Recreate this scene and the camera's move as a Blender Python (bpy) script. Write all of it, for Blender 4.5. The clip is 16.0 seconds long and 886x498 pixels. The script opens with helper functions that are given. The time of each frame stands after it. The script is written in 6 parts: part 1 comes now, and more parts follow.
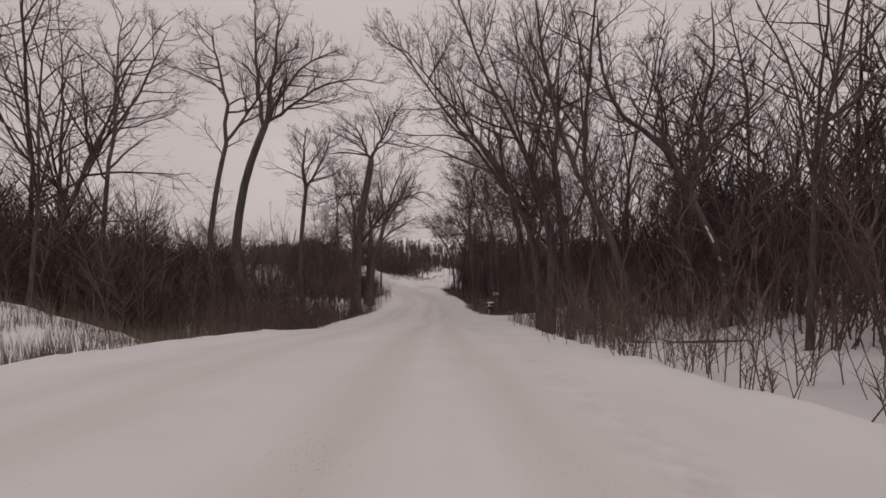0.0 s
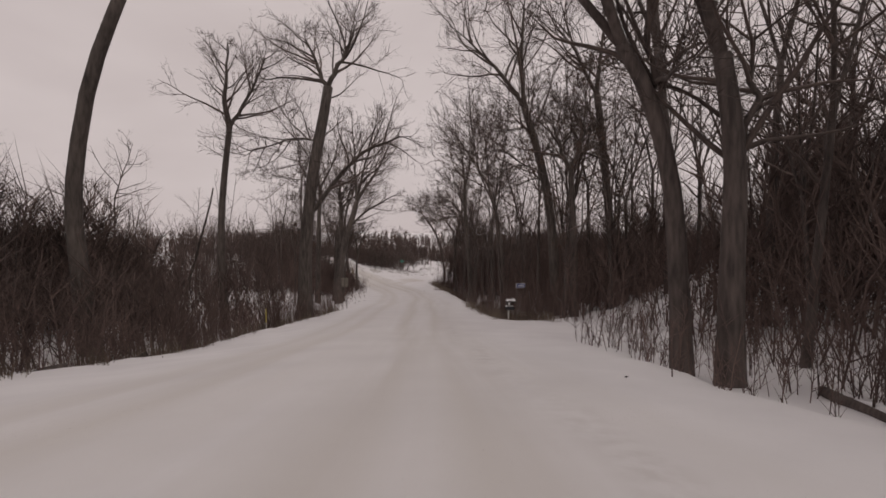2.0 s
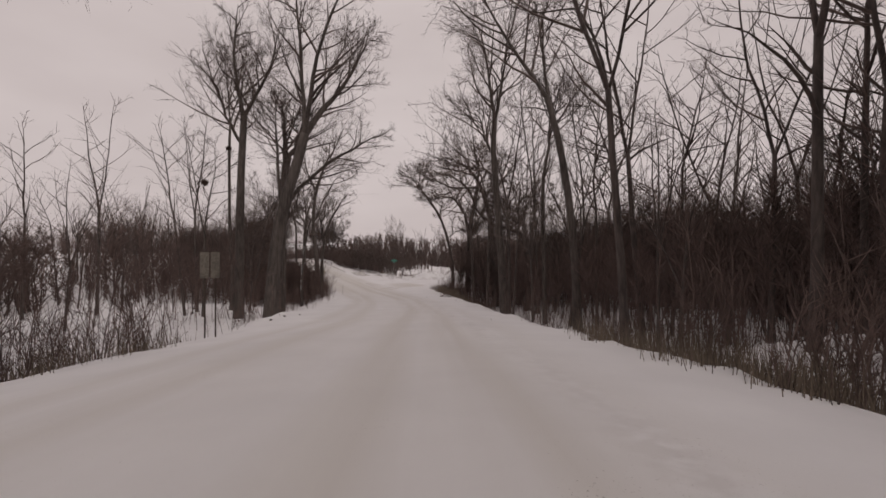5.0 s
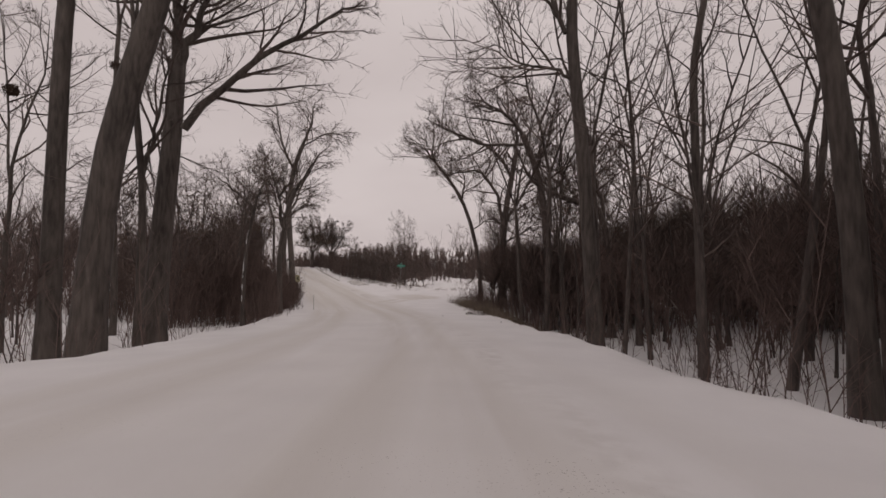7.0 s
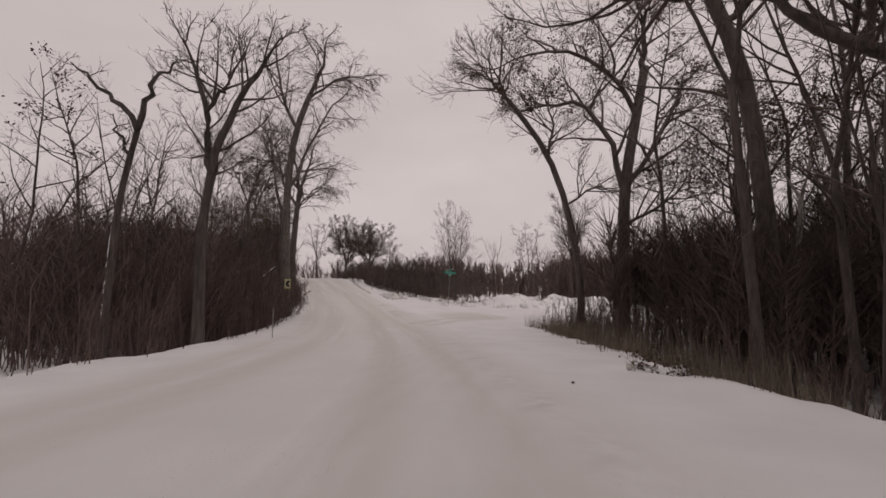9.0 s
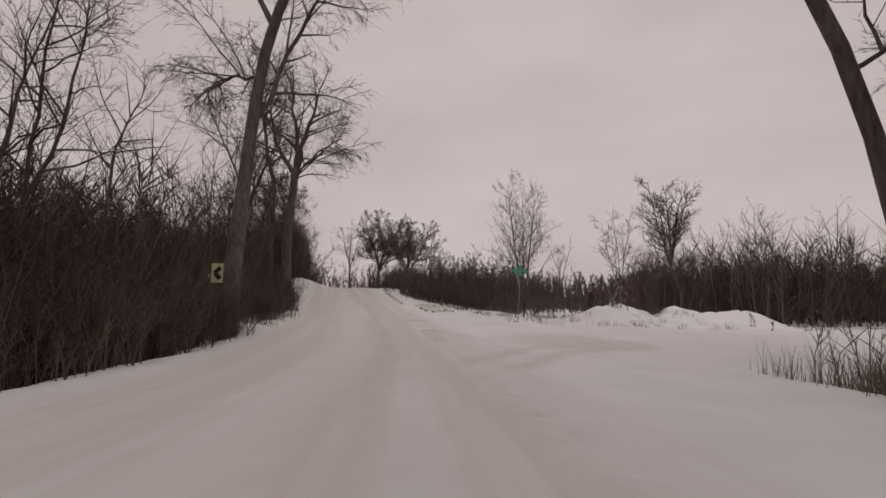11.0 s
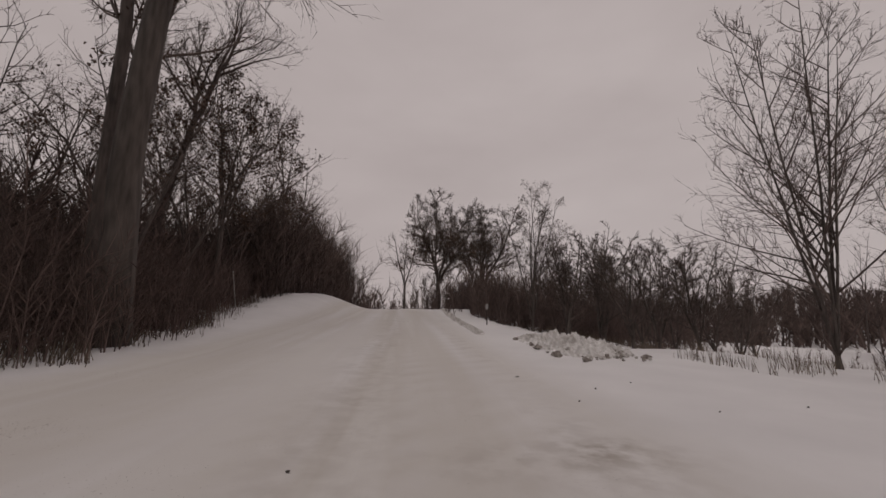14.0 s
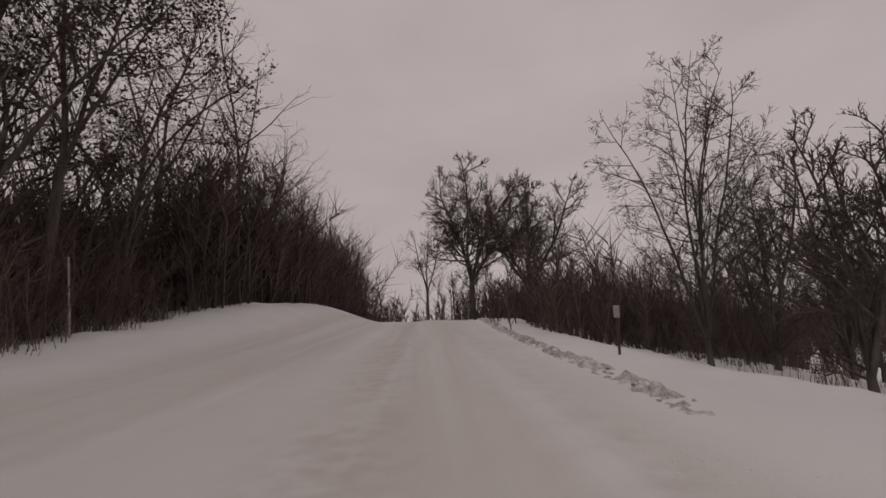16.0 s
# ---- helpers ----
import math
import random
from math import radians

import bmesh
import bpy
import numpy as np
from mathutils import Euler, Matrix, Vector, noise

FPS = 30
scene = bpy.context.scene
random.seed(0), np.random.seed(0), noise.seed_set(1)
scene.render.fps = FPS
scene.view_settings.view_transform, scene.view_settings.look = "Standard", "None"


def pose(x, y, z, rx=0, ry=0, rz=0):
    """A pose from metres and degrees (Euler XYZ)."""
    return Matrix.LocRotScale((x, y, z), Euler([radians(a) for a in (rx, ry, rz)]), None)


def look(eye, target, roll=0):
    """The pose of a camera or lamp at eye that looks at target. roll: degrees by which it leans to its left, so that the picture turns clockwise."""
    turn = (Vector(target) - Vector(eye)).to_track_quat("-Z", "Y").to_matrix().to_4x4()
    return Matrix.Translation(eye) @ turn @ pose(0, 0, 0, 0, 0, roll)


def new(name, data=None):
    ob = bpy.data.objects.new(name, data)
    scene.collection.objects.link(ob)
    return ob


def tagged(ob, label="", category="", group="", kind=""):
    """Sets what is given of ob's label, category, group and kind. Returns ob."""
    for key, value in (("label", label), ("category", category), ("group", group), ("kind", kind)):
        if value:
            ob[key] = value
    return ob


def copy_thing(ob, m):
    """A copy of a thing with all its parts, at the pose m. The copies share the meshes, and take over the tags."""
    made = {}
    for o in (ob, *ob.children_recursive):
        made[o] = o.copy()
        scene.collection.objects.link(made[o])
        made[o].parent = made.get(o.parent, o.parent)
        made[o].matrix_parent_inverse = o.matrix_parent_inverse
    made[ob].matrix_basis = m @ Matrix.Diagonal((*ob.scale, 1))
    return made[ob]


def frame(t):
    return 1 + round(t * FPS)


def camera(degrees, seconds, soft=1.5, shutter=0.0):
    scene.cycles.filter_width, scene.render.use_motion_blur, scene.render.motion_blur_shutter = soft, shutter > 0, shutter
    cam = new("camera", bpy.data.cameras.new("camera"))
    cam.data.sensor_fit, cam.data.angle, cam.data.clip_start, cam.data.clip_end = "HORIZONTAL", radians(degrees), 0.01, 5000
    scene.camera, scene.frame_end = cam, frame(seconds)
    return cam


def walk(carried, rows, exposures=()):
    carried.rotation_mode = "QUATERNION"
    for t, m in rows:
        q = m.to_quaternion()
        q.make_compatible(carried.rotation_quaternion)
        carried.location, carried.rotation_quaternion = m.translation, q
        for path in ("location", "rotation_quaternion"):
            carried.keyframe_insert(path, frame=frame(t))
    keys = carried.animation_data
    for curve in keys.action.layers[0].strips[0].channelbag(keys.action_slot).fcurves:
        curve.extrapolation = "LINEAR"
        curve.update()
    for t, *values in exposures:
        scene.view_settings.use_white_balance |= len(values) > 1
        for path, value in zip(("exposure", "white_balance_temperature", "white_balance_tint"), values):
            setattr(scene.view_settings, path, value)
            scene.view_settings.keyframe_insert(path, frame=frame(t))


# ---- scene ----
cam = camera(90.0, 16.0, soft=1.6)
PATH = [
    (0, (0.381, -0.233, 3.982), (0.36, 1.767, 3.955), -0.4),
    (0.5, (0.181, 4.175, 3.481), (0.176, 6.175, 3.447), -0.6),
    (1, (-0.001, 8.637, 2.989), (0.017, 10.636, 2.948), -0.2),
    (1.5, (-0.077, 13.167, 2.351), (-0.044, 15.166, 2.305), -0.2),
    (2, (-0.097, 17.837, 1.642), (-0.06, 19.836, 1.596), 0.0),
    (2.5, (-0.159, 22.648, 0.878), (-0.122, 24.647, 0.838), 0.1),
    (3, (-0.304, 27.567, 0.109), (-0.262, 29.566, 0.079), 0.3),
    (3.5, (-0.54, 32.514, -0.658), (-0.496, 34.513, -0.677), 0.4),
    (4, (-0.819, 37.616, -1.385), (-0.767, 39.615, -1.395), 0.3),
    (4.2, (-0.905, 39.677, -1.638), (-0.851, 41.676, -1.645), 0.2),
    (6.3, (-1.363, 62.004, -3.73), (-1.335, 64.004, -3.69), -0.6),
    (6.5, (-1.395, 64.174, -3.96), (-1.378, 66.173, -3.913), -0.4),
    (7, (-1.466, 69.618, -4.574), (-1.494, 71.616, -4.498), 0.0),
    (7.5, (-1.689, 74.821, -5.076), (-1.77, 76.817, -4.979), 0.3),
    (8, (-2.032, 79.961, -5.403), (-2.172, 81.952, -5.284), 0.9),
    (8.5, (-2.519, 85.004, -5.751), (-2.722, 86.989, -5.612), 0.8),
    (9, (-3.188, 89.712, -6.038), (-3.454, 91.687, -5.875), 0.6),
    (9.5, (-3.887, 94.004, -6.301), (-4.215, 95.968, -6.117), 1.0),
    (10, (-4.8, 98.393, -6.59), (-5.187, 100.344, -6.386), 0.5),
    (10.2, (-5.224, 100.111, -6.674), (-5.627, 102.058, -6.461), 0.5),
    (12.3, (-10.48, 118.285, -7.437), (-11.087, 120.167, -7.139), 1.5),
    (12.5, (-11.054, 119.955, -7.468), (-11.687, 121.826, -7.153), 1.5),
    (13, (-12.551, 123.899, -7.452), (-13.23, 125.75, -7.114), 1.2),
    (13.5, (-13.904, 127.359, -7.342), (-14.622, 129.192, -6.991), 0.9),
    (14, (-15.387, 130.632, -7.12), (-16.139, 132.45, -6.76), 0.7),
    (14.5, (-16.887, 133.838, -6.983), (-17.683, 135.635, -6.614), 0.4),
    (15, (-18.325, 136.729, -6.862), (-19.149, 138.511, -6.477), -0.2),
    (15.5, (-19.739, 139.414, -6.638), (-20.582, 141.185, -6.247), -1.2),
    (16, (-21.151, 142.079, -6.453), (-21.991, 143.849, -6.051), -1.2),
]
walk(cam, [(t, look(eye, target, roll)) for t, eye, target, roll in PATH],
     exposures=[(0, -0.08), (3, 0.0), (10, 0.0), (12.5, -0.33), (16, -0.42)])

# ---- light and sky: an even winter overcast, a weak wide sun behind the cloud ----
world = bpy.data.worlds.new("overcast")
scene.world = world
world.use_nodes = True
wn, wl = world.node_tree.nodes, world.node_tree.links
wn.clear()
w_out = wn.new("ShaderNodeOutputWorld")
w_bg = wn.new("ShaderNodeBackground")
w_sky = wn.new("ShaderNodeTexSky")
w_sky.sky_type = "NISHITA"
w_sky.sun_disc = False
w_sky.sun_elevation = radians(28)
w_sky.sun_rotation = radians(200)
w_sky.air_density, w_sky.dust_density = 1.0, 4.0
w_grey = wn.new("ShaderNodeHueSaturation")
w_grey.inputs["Saturation"].default_value = 0.0
w_grey.inputs["Value"].default_value = 0.06
w_co = wn.new("ShaderNodeTexCoord")
w_map = wn.new("ShaderNodeMapping")
w_map.inputs["Scale"].default_value = (1.0, 1.0, 2.6)
w_noise = wn.new("ShaderNodeTexNoise")
w_noise.inputs["Scale"].default_value = 2.1
w_noise.inputs["Detail"].default_value = 5.0
w_noise.inputs["Roughness"].default_value = 0.5
w_ramp = wn.new("ShaderNodeValToRGB")
w_ramp.color_ramp.elements[0].position, w_ramp.color_ramp.elements[0].color = 0.3, (0.505, 0.432, 0.425, 1)
w_ramp.color_ramp.elements[1].position, w_ramp.color_ramp.elements[1].color = 0.72, (0.60, 0.522, 0.513, 1)
w_mix = wn.new("ShaderNodeMixRGB")
w_mix.blend_type = "ADD"
w_mix.inputs[0].default_value = 0.15
wl.new(w_sky.outputs[0], w_grey.inputs["Color"])
wl.new(w_co.outputs["Generated"], w_map.inputs[0])
wl.new(w_map.outputs[0], w_noise.inputs["Vector"])
wl.new(w_noise.outputs["Fac"], w_ramp.inputs[0])
wl.new(w_ramp.outputs[0], w_mix.inputs[1])
wl.new(w_grey.outputs[0], w_mix.inputs[2])
wl.new(w_mix.outputs[0], w_bg.inputs[0])
wl.new(w_bg.outputs[0], w_out.inputs[0])
w_bg.inputs[1].default_value = 1.0

sun_data = bpy.data.lights.new("veiled_sun", "SUN")
sun_data.energy, sun_data.angle, sun_data.color = 0.5, radians(25), (1.0, 0.95, 0.88)
sun = new("veiled_sun", sun_data)
sun.matrix_world = pose(0, 0, 60, 55, 0, 20)


# ---- materials ----
def material(name, dark, light, scale=6.0, rough=0.85, bump=0.3, detail=6.0, metallic=0.0, stretch=(1, 1, 1), vary=0.0, dist=0.02):
    m = bpy.data.materials.new(name)
    m.use_nodes = True
    n, l = m.node_tree.nodes, m.node_tree.links
    b = n["Principled BSDF"]
    b.inputs["Roughness"].default_value = rough
    b.inputs["Metallic"].default_value = metallic
    co = n.new("ShaderNodeTexCoord")
    mp = n.new("ShaderNodeMapping")
    mp.inputs["Scale"].default_value = stretch
    t1 = n.new("ShaderNodeTexNoise")
    t1.inputs["Scale"].default_value, t1.inputs["Detail"].default_value = scale, detail
    t2 = n.new("ShaderNodeTexNoise")
    t2.inputs["Scale"].default_value, t2.inputs["Detail"].default_value = scale * 0.13, 3.0
    mix = n.new("ShaderNodeMath")
    mix.operation = "MULTIPLY_ADD"
    mix.inputs[1].default_value = 0.55
    r = n.new("ShaderNodeValToRGB")
    r.color_ramp.elements[0].position, r.color_ramp.elements[0].color = 0.36, (*dark, 1)
    r.color_ramp.elements[1].position, r.color_ramp.elements[1].color = 0.68, (*light, 1)
    half = n.new("ShaderNodeMath")
    half.operation = "MULTIPLY"
    half.inputs[1].default_value = 0.45
    l.new(co.outputs["Object"], mp.inputs[0])
    l.new(mp.outputs[0], t1.inputs["Vector"])
    l.new(mp.outputs[0], t2.inputs["Vector"])
    l.new(t2.outputs["Fac"], half.inputs[0])
    l.new(t1.outputs["Fac"], mix.inputs[0])
    l.new(half.outputs[0], mix.inputs[2])
    l.new(mix.outputs[0], r.inputs[0])
    colour = r.outputs[0]
    if vary:
        info = n.new("ShaderNodeNewGeometry")
        span = n.new("ShaderNodeMapRange")
        span.inputs["To Min"].default_value, span.inputs["To Max"].default_value = 1 - vary, 1 + vary
        hs = n.new("ShaderNodeHueSaturation")
        l.new(info.outputs["Random Per Island"], span.inputs["Value"])
        l.new(span.outputs[0], hs.inputs["Value"])
        l.new(colour, hs.inputs["Color"])
        colour = hs.outputs[0]
    l.new(colour, b.inputs["Base Color"])
    if bump:
        bp = n.new("ShaderNodeBump")
        bp.inputs["Strength"].default_value, bp.inputs["Distance"].default_value = bump, dist
        l.new(t1.outputs["Fac"], bp.inputs["Height"])
        l.new(bp.outputs[0], b.inputs["Normal"])
    return m


M_BARK = material("bark_grey", (0.037, 0.029, 0.0255), (0.135, 0.111, 0.098), 7, 0.9, 0.8, stretch=(1, 1, 0.18), dist=0.04)
M_BARK_DARK = material("bark_dark", (0.039, 0.030, 0.0275), (0.140, 0.110, 0.098), 8, 0.9, 0.8, stretch=(1, 1, 0.2), dist=0.04)
M_TWIG = material("twig_brown", (0.055, 0.040, 0.036), (0.150, 0.112, 0.097), 3, 0.9, 0.0, vary=0.35)
M_BRUSH = material("brush_brown", (0.086, 0.058, 0.051), (0.182, 0.127, 0.111), 1.5, 0.95, 0.0, vary=0.3)
M_WOODS = material("far_woods_brown", (0.080, 0.057, 0.052), (0.180, 0.130, 0.113), 0.3, 0.95, 0.0, vary=0.4)
M_LEAF = material("dead_oak_leaf", (0.045, 0.026, 0.018), (0.11, 0.062, 0.04), 4, 0.8, 0.0, vary=0.4)
M_GRASS = material("dry_grass", (0.10, 0.075, 0.055), (0.26, 0.21, 0.16), 3, 0.9, 0.0, vary=0.4)
M_SNOWCAP = material("snow_cap", (0.74, 0.74, 0.75), (0.82, 0.82, 0.83), 9, 0.6, 0.3)
M_PALE = material("pale_dead_wood", (0.16, 0.14, 0.125), (0.36, 0.33, 0.30), 10, 0.85, 0.5, stretch=(1, 1, 0.2))


def snow_material():
    """Fresh snow at the sides; where wheels have run it is packed, greyer and slightly sandy."""
    m = bpy.data.materials.new("snow_ground")
    m.use_nodes = True
    n, l = m.node_tree.nodes, m.node_tree.links
    b = n["Principled BSDF"]
    b.inputs["Roughness"].default_value = 0.7
    b.inputs["Specular IOR Level"].default_value = 0.25
    co = n.new("ShaderNodeTexCoord")
    wear = n.new("ShaderNodeAttribute")
    wear.attribute_name = "wear"
    lane = n.new("ShaderNodeAttribute")
    lane.attribute_name = "lane"
    along = n.new("ShaderNodeMapping")
    along.inputs["Scale"].default_value = (1.25, 0.05, 1.0)
    streak = n.new("ShaderNodeTexNoise")
    streak.inputs["Scale"].default_value, streak.inputs["Detail"].default_value = 1.0, 7
    l.new(lane.outputs["Vector"], along.inputs[0])
    l.new(along.outputs[0], streak.inputs["Vector"])
    big = n.new("ShaderNodeTexNoise")
    big.inputs["Scale"].default_value, big.inputs["Detail"].default_value = 0.5, 5
    fine = n.new("ShaderNodeTexNoise")
    fine.inputs["Scale"].default_value, fine.inputs["Detail"].default_value = 3.5, 9
    grit = n.new("ShaderNodeTexNoise")
    grit.inputs["Scale"].default_value, grit.inputs["Detail"].default_value = 45, 3
    k = n.new("ShaderNodeMath")
    k.operation = "MULTIPLY_ADD"
    k.inputs[1].default_value = 0.35
    clean = n.new("ShaderNodeValToRGB")
    clean.color_ramp.elements[0].position, clean.color_ramp.elements[0].color = 0.3, (0.76, 0.75, 0.755, 1)
    clean.color_ramp.elements[1].position, clean.color_ramp.elements[1].color = 0.7, (0.84, 0.83, 0.835, 1)
    packed = n.new("ShaderNodeValToRGB")
    packed.color_ramp.elements[0].position, packed.color_ramp.elements[0].color = 0.3, (0.53, 0.49, 0.435, 1)
    packed.color_ramp.elements[1].position, packed.color_ramp.elements[1].color = 0.7, (0.72, 0.70, 0.675, 1)
    fac = n.new("ShaderNodeMath")
    fac.operation = "MULTIPLY"
    fac.use_clamp = True
    gain = n.new("ShaderNodeMapRange")
    gain.inputs["From Min"].default_value, gain.inputs["From Max"].default_value = 0.32, 0.66
    gain.inputs["To Min"].default_value, gain.inputs["To Max"].default_value = 0.3, 1.4
    mix = n.new("ShaderNodeMixRGB")
    speck = n.new("ShaderNodeMapRange")
    speck.inputs["From Min"].default_value, speck.inputs["From Max"].default_value = 0.93, 0.99
    speck_fac = n.new("ShaderNodeMath")
    speck_fac.operation = "MULTIPLY"
    dirt = n.new("ShaderNodeMixRGB")
    dirt.inputs[2].default_value = (0.14, 0.11, 0.085, 1)
    for t in (big, fine, grit):
        l.new(co.outputs["Object"], t.inputs["Vector"])
    l.new(big.outputs["Fac"], clean.inputs[0])
    l.new(streak.outputs["Fac"], packed.inputs[0])
    l.new(streak.outputs["Fac"], gain.inputs["Value"])
    l.new(wear.outputs["Fac"], fac.inputs[0])
    l.new(gain.outputs[0], fac.inputs[1])
    l.new(fac.outputs[0], mix.inputs[0])
    l.new(clean.outputs[0], mix.inputs[1])
    l.new(packed.outputs[0], mix.inputs[2])
    patch = n.new("ShaderNodeMath")
    patch.operation = "MULTIPLY_ADD"
    patch.inputs[1].default_value = 0.42
    l.new(big.outputs["Fac"], patch.inputs[0])
    l.new(grit.outputs["Fac"], patch.inputs[2])
    l.new(patch.outputs[0], speck.inputs["Value"])
    l.new(speck.outputs[0], speck_fac.inputs[0])
    l.new(fac.outputs[0], speck_fac.inputs[1])
    l.new(speck_fac.outputs[0], dirt.inputs[0])
    rut = n.new("ShaderNodeAttribute")
    rut.attribute_name = "rut"
    churn = n.new("ShaderNodeMapRange")
    churn.inputs["From Min"].default_value, churn.inputs["From Max"].default_value = 0.38, 0.6
    rut_fac = n.new("ShaderNodeMath")
    rut_fac.operation = "MULTIPLY"
    # this brown is the ruts' sand and also holds their shadow as colour
    bare = n.new("ShaderNodeMixRGB")
    bare.inputs[2].default_value = (0.36, 0.32, 0.28, 1)
    l.new(fine.outputs["Fac"], churn.inputs["Value"])
    l.new(churn.outputs[0], rut_fac.inputs[0])
    l.new(rut.outputs["Fac"], rut_fac.inputs[1])
    l.new(rut_fac.outputs[0], bare.inputs[0])
    l.new(mix.outputs[0], bare.inputs[1])
    l.new(bare.outputs[0], dirt.inputs[1])
    l.new(dirt.outputs[0], b.inputs["Base Color"])
    l.new(fine.outputs["Fac"], k.inputs[0])
    l.new(streak.outputs["Fac"], k.inputs[2])
    bp = n.new("ShaderNodeBump")
    bp.inputs["Strength"].default_value, bp.inputs["Distance"].default_value = 0.16, 0.05
    l.new(k.outputs[0], bp.inputs["Height"])
    l.new(bp.outputs[0], b.inputs["Normal"])
    return m


M_SNOW = snow_material()

# ---- the lie of the land: the lane's line and height, and how the ground falls and rises beside it ----
LANE = [  # x, y, height of the driven lane
    (1.6, -45, 7.6), (0.9, -20, 4.75), (0.4, 0, 2.71), (0.0, 8.6, 1.72), (-0.1, 17.8, 0.37), (-0.3, 27.6, -1.16), (-0.82, 37.6, -2.65),
    (-1.15, 50, -3.95), (-1.37, 62, -5.0), (-1.47, 69.6, -5.84), (-2.03, 80, -6.67), (-3.19, 89.7, -7.31), (-4.8, 98.4, -7.86),
    (-7.3, 108.5, -8.4), (-10.48, 118.3, -8.71), (-12.55, 123.9, -8.72), (-15.39, 130.6, -8.39), (-18.33, 136.7, -8.13), (-21.15, 142.1, -7.72),
    (-26, 151.2, -6.95), (-31.5, 161.5, -5.95), (-37.0, 171.9, -5.05), (-41, 179.5, -4.85), (-47, 190.8, -5.2), (-60, 215, -7.0), (-110, 300, -9.0)]
_k = np.array(LANE, float)
_s = np.r_[0, np.cumsum(np.hypot(*np.diff(_k[:, :2], axis=0).T))]
_s -= np.interp(0.0, _k[:, 1], _s)  # station 0 lies at y = 0
ST = np.arange(_s[0], _s[-1], 0.5)


def _smooth(v, w):
    pad = np.r_[2 * v[0] - v[w:0:-1], v, 2 * v[-1] - v[-2:-w - 2:-1]]
    ker = np.hanning(2 * w + 1)
    return np.convolve(pad, ker / ker.sum(), "valid")


CX, CY, CZ = (_smooth(np.interp(ST, _s, _k[:, i]), 12) for i in range(3))
_tx, _ty = np.gradient(CX), np.gradient(CY)
_tl = np.hypot(_tx, _ty)
TX, TY = _tx / _tl, _ty / _tl


def station(x, y):
    """Station along the lane, offset to the right of it, and the lane's height, for arrays of places."""
    x, y = np.atleast_1d(np.asarray(x, float)), np.atleast_1d(np.asarray(y, float))
    s, off, z = np.empty(x.shape), np.empty(x.shape), np.empty(x.shape)
    for a in range(0, len(x), 4000):
        q = slice(a, a + 4000)
        j = ((x[q, None] - CX) ** 2 + (y[q, None] - CY) ** 2).argmin(1)
        dx, dy = x[q] - CX[j], y[q] - CY[j]
        along = dx * TX[j] + dy * TY[j]
        near = np.clip(along, -1, 1)
        s[q] = ST[j] + near
        off[q] = np.sign(dx * TY[j] - dy * TX[j]) * np.hypot(dx - near * TX[j], dy - near * TY[j])
        z[q] = np.interp(s[q], ST, CZ)
    return s, off, z


def place(s, off):
    """The plan position at a station and an offset to the right."""
    return float(np.interp(s, ST, CX) + off * np.interp(s, ST, TY)), float(np.interp(s, ST, CY) - off * np.interp(s, ST, TX))


def step(v, a, b):
    t = np.clip((v - a) / (b - a), 0, 1)
    return t * t * (3 - 2 * t)


def waves(x, y, size, seed):
    """Cheap smooth relief, about -1 to 1."""
    r = np.random.RandomState(seed)
    v = 0
    for i in range(7):
        a, ph = r.uniform(0, 2 * np.pi, 2)
        k = 2 * np.pi / (size * r.uniform(0.6, 1.7))
        v = v + np.sin(k * (x * np.cos(a) + y * np.sin(a)) + ph)
    return v / 3.2


LEFT_EDGE = ([-45, 8, 20, 30, 46, 60, 75, 92, 108, 130, 138, 146, 153, 160, 175], [-8.0, -7.8, -8.3, -9.9, -9.1, -7.8, -8.1, -7.5, -6.9, -6.2, -5.6, -6.2, -7.8, -8.6, -8.6])
RIGHT_EDGE = ([-45, 5, 12, 24, 30, 38, 46, 60, 70, 88, 100, 108, 118, 126, 150, 160, 180], [3.9, 3.7, 3.2, 4.3, 4.9, 5.6, 4.7, 4.1, 4.2, 4.7, 6.1, 7.3, 9.2, 9.5, 6.4, 6.0, 5.6])
DRIVE = ((1.0, 39.0), (8.0, 40.5), (14.0, 44.5), (24.0, 54.0), (29.0, 59.0))    # a drive that climbs to a house on the right
SIDE = ((-6.0, 128.0), (14.0, 133.0), (60.0, 150.0))  # a side road that leaves to the right

MOUND = ((-3.0, 145.0), (0.0, 146.5), (3.5, 149.5), (10.0, 152.0))  # ploughed snow piled beyond the side road
TURNS = [[(-9.6 + d, 119.5 - 0.2 * d), (-8.0 + 0.7 * d, 124.0 - 0.5 * d), (-4.6 + 0.3 * d, 128.2 - 0.9 * d), (1.0, 131.2 - d), (14.0, 134.2 - d)] for d in (0.0, 1.7)]  # wheel tracks into the side road

RUTS = ((((-13.2, 129.6), (-12.7, 128.2), (-12.3, 127.1), (-11.5, 125.0)), 0.9), (((-13.0, 130.0), (-11.0, 127.6), (-9.4, 125.5), (-8.7, 123.8), (-7.8, 121.8)), 0.5))  # sandy wheel ruts, their shadow put in as darker colour
PATCHES = ((-15.7, 135.0, 0.5), (-16.6, 134.6, 0.4), (-15.1, 134.8, 0.35))  # bare sandy patches


def near_line(x, y, line):
    best = np.full(np.shape(x), 1e9)
    for (ax, ay), (bx, by) in zip(line, line[1:]):
        t = np.clip(((x - ax) * (bx - ax) + (y - ay) * (by - ay)) / ((bx - ax) ** 2 + (by - ay) ** 2), 0, 1)
        best = np.minimum(best, np.hypot(x - ax - t * (bx - ax), y - ay - t * (by - ay)))
    return best


